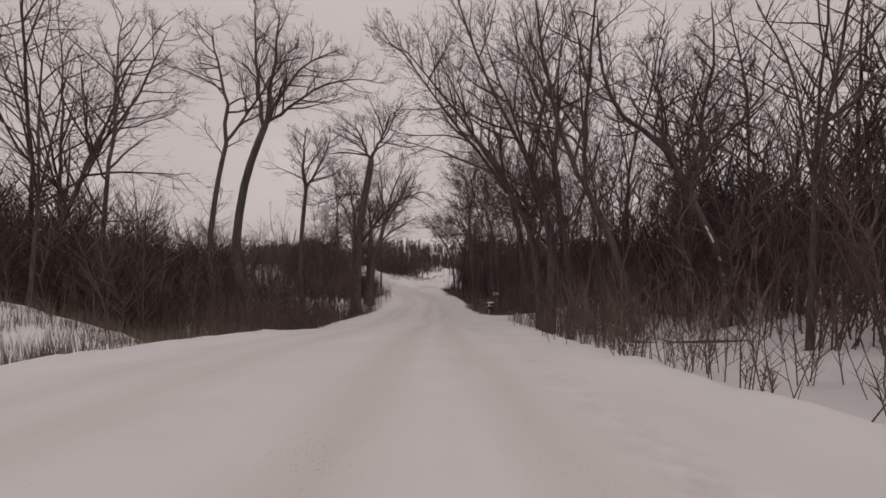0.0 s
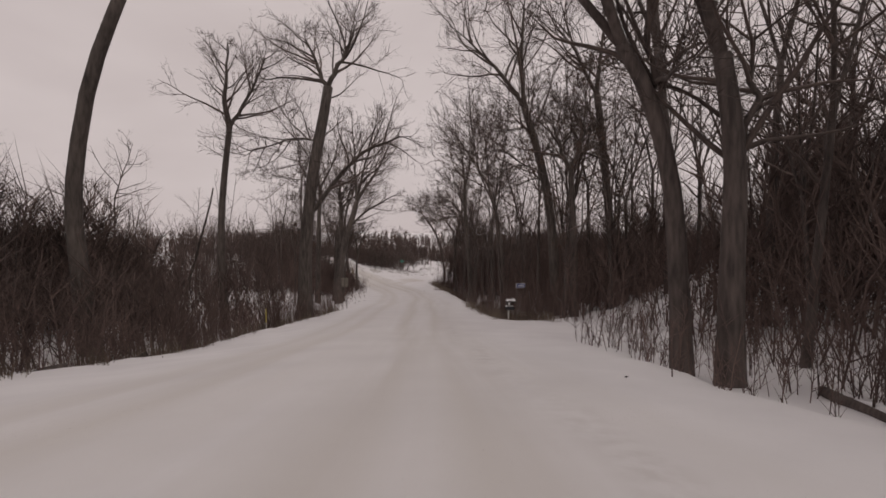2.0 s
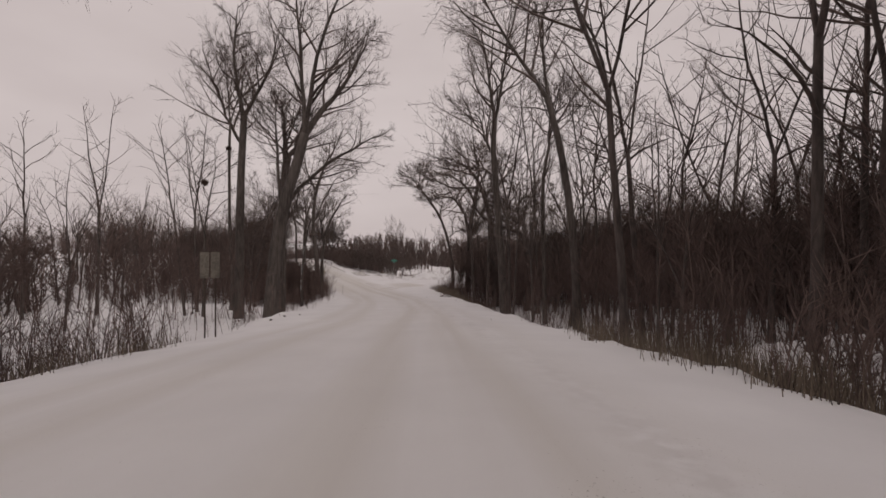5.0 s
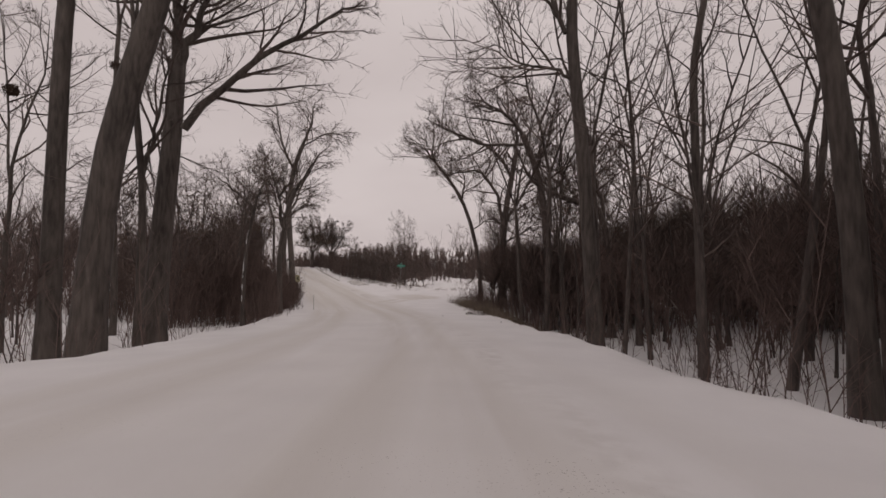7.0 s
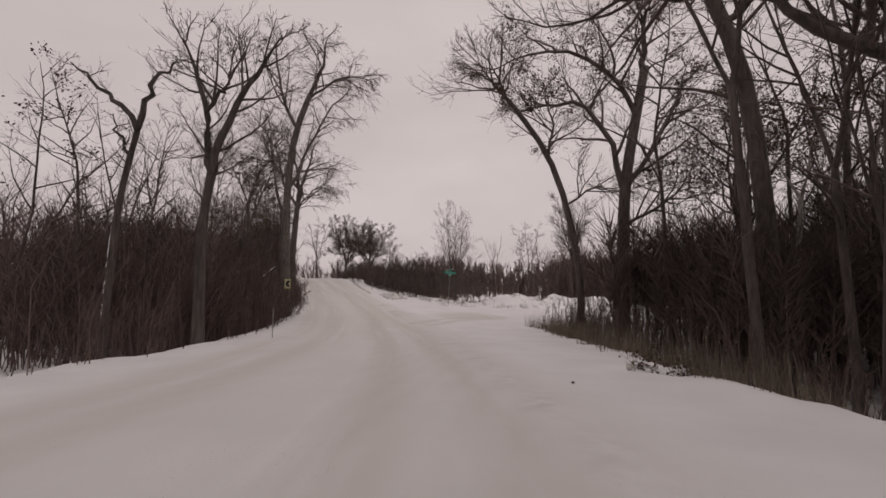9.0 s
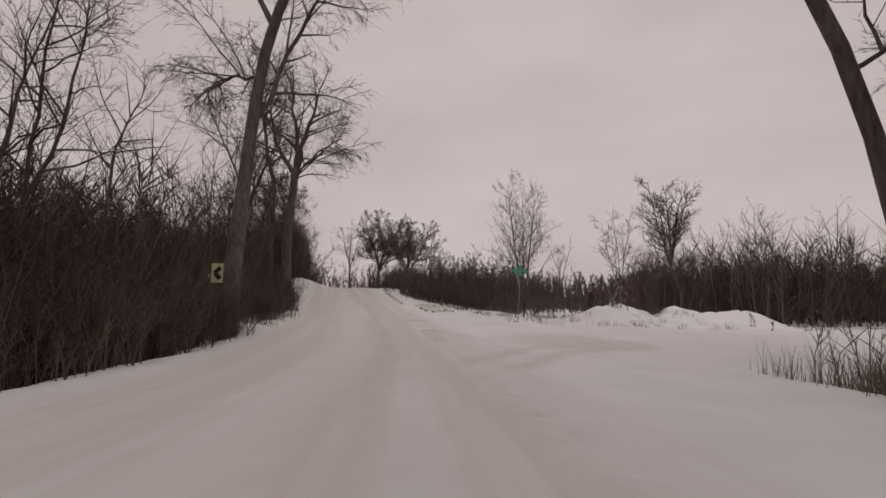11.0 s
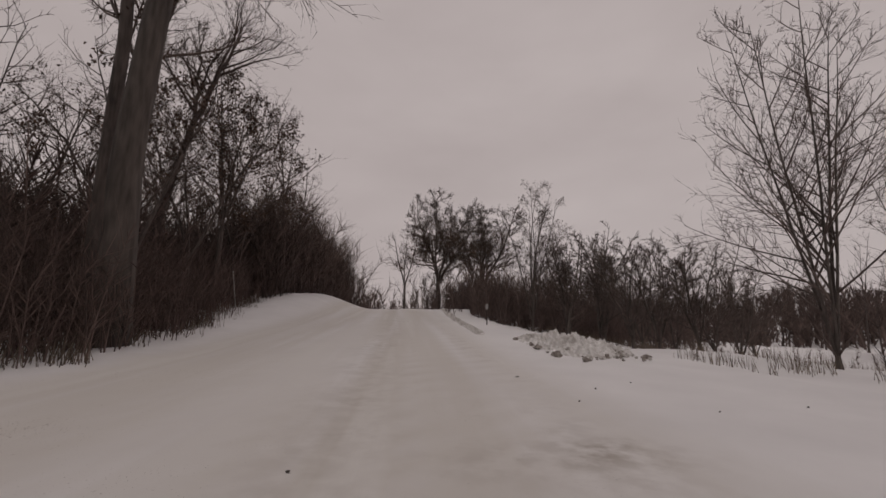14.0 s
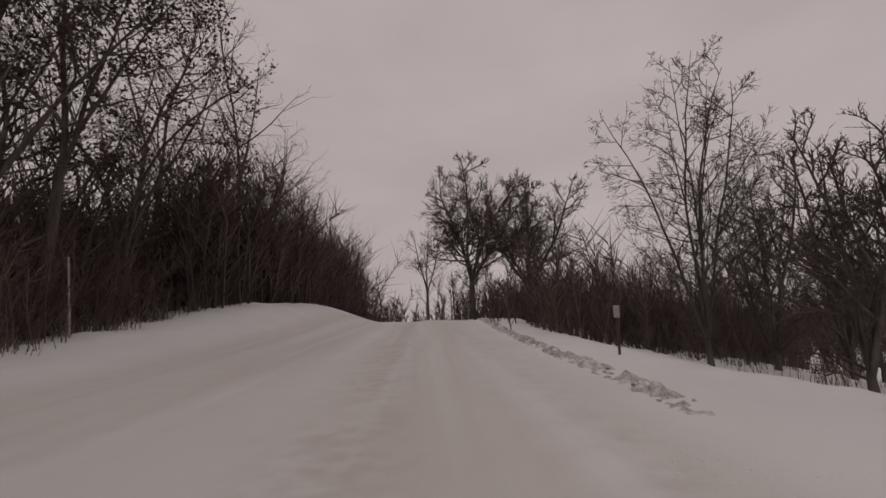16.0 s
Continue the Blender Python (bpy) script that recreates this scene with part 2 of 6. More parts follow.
def land(x, y):
    """Height of the snow and how far wheels have packed it."""
    x, y = np.atleast_1d(np.asarray(x, float)), np.atleast_1d(np.asarray(y, float))
    s, off, z = station(x, y)
    rag = 0.28 * waves(x, y, 5, 3) + 0.18 * waves(x, y, 1.7, 4)
    el, er = np.interp(s, *LEFT_EDGE) + rag, np.interp(s, *RIGHT_EDGE) + rag
    drive, side = near_line(x, y, DRIVE), near_line(x, y, SIDE)
    opened = np.maximum(1 - step(drive, 4.0, 6.0), 1 - step(side, 4.5, 7.0))
    outl, outr = np.maximum(el - off, 0), np.maximum(off - er, 0)
    # left: a low ridge of ploughed snow, then a fall to flat wet woods; late on the bank stands higher
    late = step(s, 126, 142)
    bank = np.interp(s, [124, 139, 148, 153, 160, 168, 180, 200], [0, 0.42, 0.32, 0.38, 0.85, 1.5, 1.5, 1.0])
    slump = 0.5 * step(s, 18, 40) * (1 - step(s, 62, 78))
    zl = 0.06 * np.exp(-((outl - 0.3) / 0.5) ** 2) - (1 - late) * 1.0 * step(outl, 0.6, 4.5)
    zl = zl + bank * step(-off, 3.2, 8.5) + late * 0.5 * step(outl, 1, 20) - slump * step(-off, 3.0, 9.5)
    zl = zl + 2.6 * np.exp(-((s - 15) / 4.5) ** 2) * step(outl, 0.8, 8.0)
    # right: a small ridge, a ditch, rising ground at first, flat wet ground and a field later
    rise = 5.0 * step(outr, 3, 34) * (1 - step(s, 56, 74))
    ditch = (0.55 * step(outr, 0.5, 2.2) + 1.35 * step(outr, 1.0, 4.5) * step(s, 60, 74) * (1 - step(s, 104, 118))) * (1 - 0.75 * step(s, 112, 122)) * (1 - 0.9 * np.exp(-((s - 47) / 4.0) ** 2))
    zr = (0.07 * np.exp(-((outr - 0.25) / 0.45) ** 2) - ditch) * (1 - opened) + rise + 0.12 * opened
    zr = zr + 0.1 * np.exp(-((outr - 0.2) / 0.7) ** 2) * step(s, 144, 152)
    low = step(outr, 2.5, 16) * step(s, 116, 130) * (off > 0) * step(side, 6, 14)
    cross = -0.022 * np.maximum(np.abs(off + 2.0) - 2.5, 0)
    z = z + np.where(off < 0, zl, zr) + np.clip(cross, -0.14, 0)
    z = z + low * (-8.75 - z)
    z = z - 0.4 * step(off, 4.6, 6.6) * step(s, 148, 153) * (1 - step(s, 166, 176))
    # a wooded ridge beyond the wet field
    z = z + 9.0 * step(-off, 60, 125) * step(s, 10, 50) * (1 - step(s, 150, 200))
    az, dist = np.degrees(np.arctan2(x + 12, y - 124)), np.hypot(x + 12, y - 124)
    z = z + 9.0 * step(dist, 105, 185) * step(az, -24, -10) * (1 - step(az, 80, 105)) * (1 + 0.15 * step(az, 4, 20))
    heap = 0.75 + 0.35 * waves(x, y, 2.2, 11) + 0.2 * waves(x, y, 0.9, 12)
    z = z + 0.13 * step(off, 3.2, 4.4) * step(s, 147, 154) * (1 - step(outr, 1, 5)) + 0.18 * heap * np.exp(-((off - 5.7) / 0.95) ** 2) * step(s, 140, 145) * (1 - step(s, 150, 155))
    z = z + 1.75 * (0.75 + 0.3 * waves(x, y, 4.5, 13) + 0.08 * waves(x, y, 1.1, 12)) * np.exp(-(near_line(x, y, MOUND) / 2.3) ** 2)
    # crumbled edges where the plough has thrown snow
    rim = np.exp(-((np.minimum(np.abs(off - er), np.abs(off - el)) - 0.1) / 0.55) ** 2) * (1 - opened)
    z = z + rim * (0.05 * waves(x, y, 1.3, 21) + 0.04 * waves(x, y, 2.6, 22))
    field = np.exp(-((side - 8.0) / 2.6) ** 2) * step(off, 4, 6) * step(y, 128, 136)
    z = z + field * (0.1 + 0.13 * waves(x, y, 1.6, 23) + 0.08 * waves(x, y, 0.9, 24))
    # wheel tracks and the loose ridges between them
    away = np.minimum(outl + outr, 1)
    wear = np.zeros(x.shape)
    for c, w, k in ((-0.75, 0.42, 1.0), (0.8, 0.42, 1.0), (-3.6, 0.5, 0.75), (-5.1, 0.55, 0.7), (2.3, 0.5, 0.35)):
        wob = 0.16 * np.sin(s / 9.0 + 3 * c) + 0.12 * np.sin(s / 3.7 + c)
        wear = wear + k * np.exp(-((off - c - wob) / w) ** 2)
    wear = wear + 0.55 * np.exp(-((off + 1.7) / 4.2) ** 4)
    strong = 0.55 + 0.55 * step(s, 85, 125)
    turn = (1 - step(side, 1.5, 4.5)) * 0.8 * step(off, 1, 4)
    # turning tracks: packed tone, deepened to paint the shadow of ruts left undug
    for arc in TURNS:
        turn = turn + 0.9 * np.exp(-(near_line(x, y, arc) / 0.4) ** 2)
    # bare, sandy ruts where cars turn into the side road; their shadow is coloured in
    ruts = sum(k * np.exp(-(near_line(x, y, arc) / 0.26) ** 2) for arc, k in RUTS)
    ruts = ruts + 0.35 * np.exp(-((off + 0.8) / 0.5) ** 2) * step(s, 112, 124) + 0.3 * np.exp(-((off - 1.65 - 0.15 * np.sin(s / 7.0)) / 0.2) ** 2)
    for px, py, size in PATCHES:
        ruts = ruts + 0.9 * np.exp(-((x - px) ** 2 + (y - py) ** 2) / size ** 2)
    ruts = np.clip(ruts * (0.75 + 0.35 * waves(x, y, 2.4, 31)), 0, 1)
    worn = np.clip((wear * strong + turn) * (1 - away), 0, 1)
    z = z - 0.022 * np.clip(wear, 0, 1.2) * (1 - away)
    far = np.hypot(x + 10, y - 80)
    z = z + 0.06 * waves(x, y, 6, 5) * step(away, 0, 1) + 0.35 * waves(x, y, 30, 6) * step(outl + outr, 10, 40)
    z = z + 4.0 * step(far, 150, 280) * (0.75 + 0.35 * waves(x, y, 160, 7)) + 14 * step(far, 330, 1100)
    return z, worn, off, s, ruts


def floor_at(x, y):
    return float(land(x, y)[0][0])


# ---- mesh helpers ----
def mesh_from(name, verts, faces, mat, smooth=True):
    """One mesh from arrays: verts n x 3, faces a list of index arrays of equal width each."""
    me = bpy.data.meshes.new(name)
    loops = np.concatenate([f.ravel() for f in faces]) if faces else np.zeros(0, int)
    sizes = np.concatenate([np.full(len(f), f.shape[1]) for f in faces])
    me.vertices.add(len(verts))
    me.vertices.foreach_set("co", np.asarray(verts, np.float32).ravel())
    me.loops.add(len(loops))
    me.loops.foreach_set("vertex_index", loops.astype(np.int32))
    me.polygons.add(len(sizes))
    me.polygons.foreach_set("loop_start", np.r_[0, np.cumsum(sizes)[:-1]].astype(np.int32))
    me.polygons.foreach_set("use_smooth", np.full(len(sizes), smooth))
    me.update(calc_edges=True)
    me.materials.append(mat)
    return me


def tubes(groups):
    """Tapered tubes. groups: lists of (points n x 3, radii n), any n; returns verts and faces. sides by radius."""
    sorted_in = {}
    for pts, rad, sides in groups:
        sorted_in.setdefault((len(pts), sides), []).append((pts, rad))
    verts, faces, base = [], [], 0
    for (n, sides), some in sorted_in.items():
        p = np.array([a for a, _ in some])
        r = np.array([b for _, b in some])
        d = np.gradient(p, axis=1)
        d /= np.linalg.norm(d, axis=2, keepdims=True) + 1e-9
        ref = np.where(np.abs(d[:, :1, 2:3]) > 0.9, np.array([1.0, 0, 0]), np.array([0, 0, 1.0]))
        u = np.cross(d, ref)
        u /= np.linalg.norm(u, axis=2, keepdims=True) + 1e-9
        v = np.cross(d, u)
        ang = np.arange(sides) * 2 * np.pi / sides
        ring = p[:, :, None] + r[:, :, None, None] * (np.cos(ang)[None, None, :, None] * u[:, :, None] + np.sin(ang)[None, None, :, None] * v[:, :, None])
        m = len(some)
        idx = base + np.arange(m * n * sides).reshape(m, n, sides)
        a, b = idx[:, :-1], idx[:, 1:]
        a2, b2 = np.roll(a, -1, 2), np.roll(b, -1, 2)
        faces.append(np.stack([a, a2, b2, b], -1).reshape(-1, 4))
        if sides > 3:
            faces.append(idx[:, -1].reshape(-1, sides))
        verts.append(ring.reshape(-1, 3))
        base += m * n * sides
    return np.concatenate(verts), faces


def tube_arrays(p, r, sides=3):
    """The same for m tubes of n points at once: p m x n x 3, r m x n."""
    return tubes([]) if not len(p) else tubes(list(zip(p, r, [sides] * len(p))))


def spikes(base, tip, rad):
    """Thin folded twigs that end in a point."""
    d = tip - base
    d = d / (np.linalg.norm(d, axis=1)[:, None] + 1e-9)
    ref = np.where(np.abs(d[:, 2:3]) > 0.9, np.array([1.0, 0, 0]), np.array([0, 0, 1.0]))
    u = np.cross(d, ref)
    u /= np.linalg.norm(u, axis=1)[:, None] + 1e-9
    v = np.cross(d, u)
    ang = np.arange(3) * 2 * np.pi / 3
    ring = base[:, None] + np.reshape(rad, (-1, 1, 1)) * (np.cos(ang)[:, None] * u[:, None] + np.sin(ang)[:, None] * v[:, None])
    verts = np.concatenate([ring, tip[:, None]], 1).reshape(-1, 3)
    i = np.arange(len(base))[:, None] * 4
    return verts, [np.concatenate([i + [0, 1, 3], i + [1, 2, 3]])]


def merged(*some):
    verts, faces, n = [], [], 0
    for v, f in some:
        verts.append(v)
        faces += [q + n for q in f]
        n += len(v)
    return np.concatenate(verts), faces


def side_dirs(r, d, lo, hi):
    """side_dir for arrays: unit ways turned off d by lo to hi radians."""
    d = d / (np.linalg.norm(d, axis=1)[:, None] + 1e-9)
    a = r.normal(0, 1, d.shape)
    a -= d * (a * d).sum(1)[:, None]
    a /= np.linalg.norm(a, axis=1)[:, None] + 1e-9
    t = r.uniform(lo, hi, len(d))[:, None]
    return d * np.cos(t) + a * np.sin(t)


def twigs_on(r, lines, count, length, lo=0.4, hi=1.0, up=0.15, first=0.2, rad=0.011):
    """Spikes along lines (m x n x 3), count on each, of a length given per line."""
    m, n, _ = lines.shape
    k = np.repeat(np.arange(m), count)
    x = r.uniform(first, 0.999, len(k)) * (n - 1)
    i = x.astype(int)
    a, b = lines[k, i], lines[k, i + 1]
    p = a + (b - a) * (x - i)[:, None]
    d = side_dirs(r, b - a, lo, hi) + np.array([0, 0, up])
    ln = np.broadcast_to(length, (m,))[k] * r.uniform(0.45, 1.1, len(k))
    tip = p + d * ln[:, None]
    return p, tip, np.full(len(k), rad)


def part(name, data, parent, label=""):
    ob = new(name, data)
    ob.parent = parent
    return tagged(ob, label)


def thing(name, label, category, m=None, group=""):
    ob = new(name)
    if m is not None:
        ob.matrix_world = m
    return tagged(ob, label, category, group)


# ---- trees ----
def bend(r, p, d, length, n, wander, up):
    """A wandering line of n pieces from p along d; up > 0 turns it to the sky, < 0 lets it droop."""
    pts, d, p = [p.copy()], d / np.linalg.norm(d), p.copy()
    for i in range(n):
        d = d + r.normal(0, wander, 3) + np.array([0, 0, up])
        d /= np.linalg.norm(d)
        p = p + d * length / n
        pts.append(p.copy())
    return np.array(pts), d


def side_dir(r, d, angle):
    a = r.normal(0, 1, 3)
    a -= d * a.dot(d)
    a /= np.linalg.norm(a) + 1e-9
    return d * math.cos(angle) + a * math.sin(angle)


def tree_lines(seed, height, radius, fork, lean=(0, 0), curve=(0, 0), leaders=3, spread=0.35, limbs=14, twigs=8, fine=5, droop=0.0, reach=0.33, gnarl=0.12, low=0.35, hairs=2, heavy=1.0, extra=(), stout=1.0, path=None):
    """Lines of a bare tree: the bole to its fork, then leaders, limbs, branches and twigs."""
    r = np.random.RandomState(seed)
    bole, crown, small, ends = [], [], [], []
    slim = min(1.0, max(0.4, height / 21)) * stout
    n = 8
    t = np.linspace(0, 1, n + 1)
    f = fork
    wob = np.cumsum(r.normal(0, 0.03, (n + 1, 2)), 0) * f * 0.12
    pts = np.c_[lean[0] * f * t + curve[0] * f * t ** 2 + wob[:, 0] * t, lean[1] * f * t + curve[1] * f * t ** 2 + wob[:, 1] * t, f * t]
    if path is not None:
        q = np.array(path, float)
        pts = np.stack([np.interp(t * (len(q) - 1), np.arange(len(q)), q[:, c]) for c in range(3)], 1)
        pts[1:-1] = (pts[:-2] + 2 * pts[1:-1] + pts[2:]) / 4
    pts[0, 2] = -0.4
    rad = radius * (1 - 0.32 * t) + radius * 0.28 * np.exp(-t * 16)
    bole.append((pts, rad, 9 if hairs else 5))
    top, d0 = pts[-1], (pts[-1] - pts[-2]) / np.linalg.norm(pts[-1] - pts[-2])
    r0 = rad[-1]
    rest = height - fork
    lead = []
    turn = r.uniform(0, 6.28)
    for i in range(leaders):
        a = turn + i * 2 * np.pi / leaders + r.normal(0, 0.3)
        tilt = spread * r.uniform(0.55, 1.2) if leaders > 1 else 0.05
        d = d0 + tilt * np.array([math.cos(a), math.sin(a), 0])
        ln = rest * r.uniform(0.8, 1.05)
        q, _ = bend(r, top - d0 * 0.15, d, ln, 9, gnarl * 0.6, 0.035)
        rr = r0 * (0.86 if leaders == 1 else 0.72 if i == 0 else r.uniform(0.5, 0.66)) * (1 - np.linspace(0, 1, 10)) ** 0.8 + 0.016 * slim
        bole.append((q, rr, 7 if hairs else 4))
        lead.append((q, rr))
    # great limbs of their own shape, then limbs from the leaders, a few low ones from the bole
    for q, r1 in extra:
        q = np.array(q, float)
        u = np.linspace(0, len(q) - 1, 10)
        q = np.stack([np.interp(u, np.arange(len(q)), q[:, c]) for c in range(3)], 1)
        q[1:-1] = (q[:-2] + 2 * q[1:-1] + q[2:]) / 4 + r.normal(0, 0.07, (8, 3))
        rr = r1 * (1 - np.linspace(0, 1, 10)) ** 0.75 + 0.02
        bole.append((q, rr, 7))
        lead.append((q, rr))
    src = [(q, rr, 0.12) for q, rr in lead]
    for q, rr, first in src + [(pts, rad, 1 - low)]:
        own = limbs if first < 0.5 else max(2, limbs // 5)
        for k in range(own):
            u = first + (1 - first) * (k + r.uniform(0, 1)) / own
            u = min(u, 0.97)
            x = u * (len(q) - 1)
            i = int(x)
            p = q[i] + (q[i + 1] - q[i]) * (x - i)
            d = (q[i + 1] - q[i]) / np.linalg.norm(q[i + 1] - q[i])
            ln = height * reach * r.uniform(0.6, 1.15) * (1 - 0.72 * u if first < 0.5 else 0.5)
            br = min(rr[i] * 0.6, (0.012 + ln * 0.014) * slim * heavy)
            c, _ = bend(r, p, side_dir(r, d, r.uniform(0.6, 1.1)), ln, 6, gnarl, 0.05 - droop * 0.5)
            cr = br * (1 - np.linspace(0, 1, 7)) ** 0.9 + 0.011 * slim
            crown.append((c, cr, 5 if hairs else 3))
            for j in range(twigs):
                w = 0.2 + 0.8 * (j + r.uniform(0, 1)) / twigs
                y = min(w, 0.985) * 6
                i2 = int(y)
                p2 = c[i2] + (c[i2 + 1] - c[i2]) * (y - i2)
                d2 = (c[i2 + 1] - c[i2]) / np.linalg.norm(c[i2 + 1] - c[i2])
                l2 = ln * r.uniform(0.32, 0.6) * (1.1 - 0.5 * w)
                b, _ = bend(r, p2, side_dir(r, d2, r.uniform(0.5, 1.0)), l2, 2, gnarl * 1.2, 0.07 - droop)
                crown.append((b, np.array([0.018, 0.013, 0.007]) * slim * min(1.6, 0.6 + ln * 0.12), 3))
                small.append((b, l2))
    g = np.array([q for q, _ in small])
    p, tip, _ = twigs_on(r, g, fine, np.array([l for _, l in small]) * 0.62, 0.35, 0.95, 0.12 - droop * 5)
    p2, tip2, _ = twigs_on(r, np.stack([p, tip], 1), hairs, np.linalg.norm(tip - p, axis=1) * 0.55, 0.3, 0.9, 0.1 - droop * 5)
    hair = spikes(np.concatenate([p, p2]), np.concatenate([tip, tip2]), np.r_[np.full(len(p), 0.0115), np.full(len(p2), 0.009)] * (0.4 + 0.6 * slim))
    ends = list(tip)
    return bole, crown, hair, ends


def leaf_mesh(name, ends, count, seed, size=0.07, zmax=1e9):
    """Curled dead leaves that hang on near the twig ends, in clusters."""
    r = np.random.RandomState(seed)
    e = np.array([p for p in ends if p[2] < zmax])
    hubs = e[r.choice(len(e), max(1, count // 14))]
    c = hubs[r.randint(0, len(hubs), count)] + r.normal(0, 0.2, (count, 3))
    a = r.normal(0, 1, (count, 3))
    a /= np.linalg.norm(a, axis=1)[:, None]
    b = np.cross(a, r.normal(0, 1, (count, 3)))
    b /= np.linalg.norm(b, axis=1)[:, None]
    n = np.cross(a, b)
    s = size * r.uniform(0.6, 1.5, (count, 1))
    v = np.stack([c - a * s, c + b * s * 0.55 + n * s * 0.3, c + a * s, c - b * s * 0.55 + n * s * 0.3], 1).reshape(-1, 3)
    i = np.arange(count)[:, None] * 4
    return mesh_from(name, v, [np.concatenate([i + [0, 1, 2], i + [0, 2, 3]])], M_LEAF, smooth=False)


def make_tree(label, x, y, seed, height, radius, fork, leaves=0, leaf_zmax=1e9, bark=None, group="bare trees of the roadside woods", snow=0, name="tree", **kw):
    bole, crown, hair, ends = tree_lines(seed, height, radius, fork, **kw)
    ob = thing(name, label, "tree", pose(x, y, floor_at(x, y)), group)
    v, f = tubes(bole)
    part("trunk", mesh_from("trunk", v, f, bark or M_BARK), ob)
    v, f = merged(tubes(crown), hair)
    part("crown", mesh_from("crown", v, f, M_TWIG), ob)
    if leaves:
        part("dead_leaves", leaf_mesh("dead_leaves", ends, leaves * 3 // 2, seed + 7, zmax=leaf_zmax), ob, "curled brown leaves still hanging on")
    if snow:
        r = np.random.RandomState(seed + 3)
        pts, rad, _ = bole[0]
        for k in range(snow):
            u = r.uniform(0.12, 0.8) * (len(pts) - 1.01)
            i = int(u)
            p = pts[i] + (pts[i + 1] - pts[i]) * (u - i)
            d = (pts[i + 1] - pts[i]) / np.linalg.norm(pts[i + 1] - pts[i])
            ln = r.uniform(0.3, 1.1)
            o = np.array([-0.5, -0.85, 0.0]) * rad[i] * 0.85
            w = rad[i] * r.uniform(0.16, 0.34)
            q = np.array([p + o - d * ln * 0.5, p + o - d * ln * 0.2, p + o + d * ln * 0.25, p + o + d * ln * 0.5])
            v, f = tubes([(q, np.array([0.01, w, w * 0.8, 0.01]), 6)])
            part("snow_patch", mesh_from("snow_patch", v, f, M_SNOWCAP), ob, "snow stuck to the bark")
    return ob


# ---- ground ----
def axis(lo, hi, stepw, far):
    core = np.arange(lo, hi, stepw)
    out, d, w = [], hi, stepw
    while d < far:
        w *= 1.28
        d += w
        out.append(d)
    left, d, w = [], lo, stepw
    while d > -far:
        w *= 1.28
        d -= w
        left.append(d)
    return np.r_[left[::-1], core, out]


gx, gy = axis(-48, 22, 0.42, 3200), axis(-14, 184, 0.75, 3200)
GX, GY = np.meshgrid(gx, gy)
gz, gw, goff, gs, gr = land(GX.ravel(), GY.ravel())
nx, ny = len(gx), len(gy)
gi = np.arange(nx * ny).reshape(ny, nx)
gf = np.stack([gi[:-1, :-1], gi[:-1, 1:], gi[1:, 1:], gi[1:, :-1]], -1).reshape(-1, 4)
ground_me = mesh_from("ground", np.c_[GX.ravel(), GY.ravel(), gz], [gf], M_SNOW)
at = ground_me.attributes.new("wear", "FLOAT", "POINT")
at.data.foreach_set("value", gw.astype(np.float32))
at = ground_me.attributes.new("rut", "FLOAT", "POINT")
at.data.foreach_set("value", gr.astype(np.float32))
at = ground_me.attributes.new("lane", "FLOAT_VECTOR", "POINT")
at.data.foreach_set("vector", np.c_[goff, gs, 0 * gs].astype(np.float32).ravel())
ground = tagged(new("ground", ground_me), "snow-covered road, verges and woodland floor with packed wheel tracks", "ground", kind="structure")

# ---- the trees that stand out along the road ----
TALL = "tall bare cottonwood with grey furrowed trunk beside the snowy road"
THIN = "slender bare tree with a thin grey trunk in brush"
OAK = "bare spreading oak with crooked dark limbs"
OAKL = "spreading oak with brown dead leaves hanging on its lower limbs"
# left of the road
make_tree(OAK, -26.0, 28.0, 10, 25, 0.35, 5.5, leaders=4, spread=0.6, limbs=14, reach=0.42, gnarl=0.16, bark=M_BARK_DARK)
make_tree(THIN, -23.0, 90.7, 190, 20, 0.13, 8, leaders=2, spread=0.3, limbs=9, twigs=5)
make_tree(THIN, -25.0, 118.4, 22, 16, 0.14, 6, leaders=2, spread=0.3, limbs=11)
make_tree(OAKL, -36.2, 148.2, 26, 13.5, 0.17, 5, leaders=3, spread=0.35, limbs=11, leaves=3600, bark=M_BARK_DARK, lean=(0.05, 0))
for i, (ls, lo, lh) in enumerate(((150, -10.2, 13.0), (156, -11.0, 12.5), (161, -10.6, 11.0), (167, -11.2, 10.5), (173, -11.0, 9.5), (158, -14.5, 14.0))):
    make_tree(OAKL, *place(ls, lo), 170 + i, lh, 0.15, 3.0, leaders=3, spread=0.4, limbs=10, twigs=6, leaves=900, bark=M_BARK_DARK, gnarl=0.16)
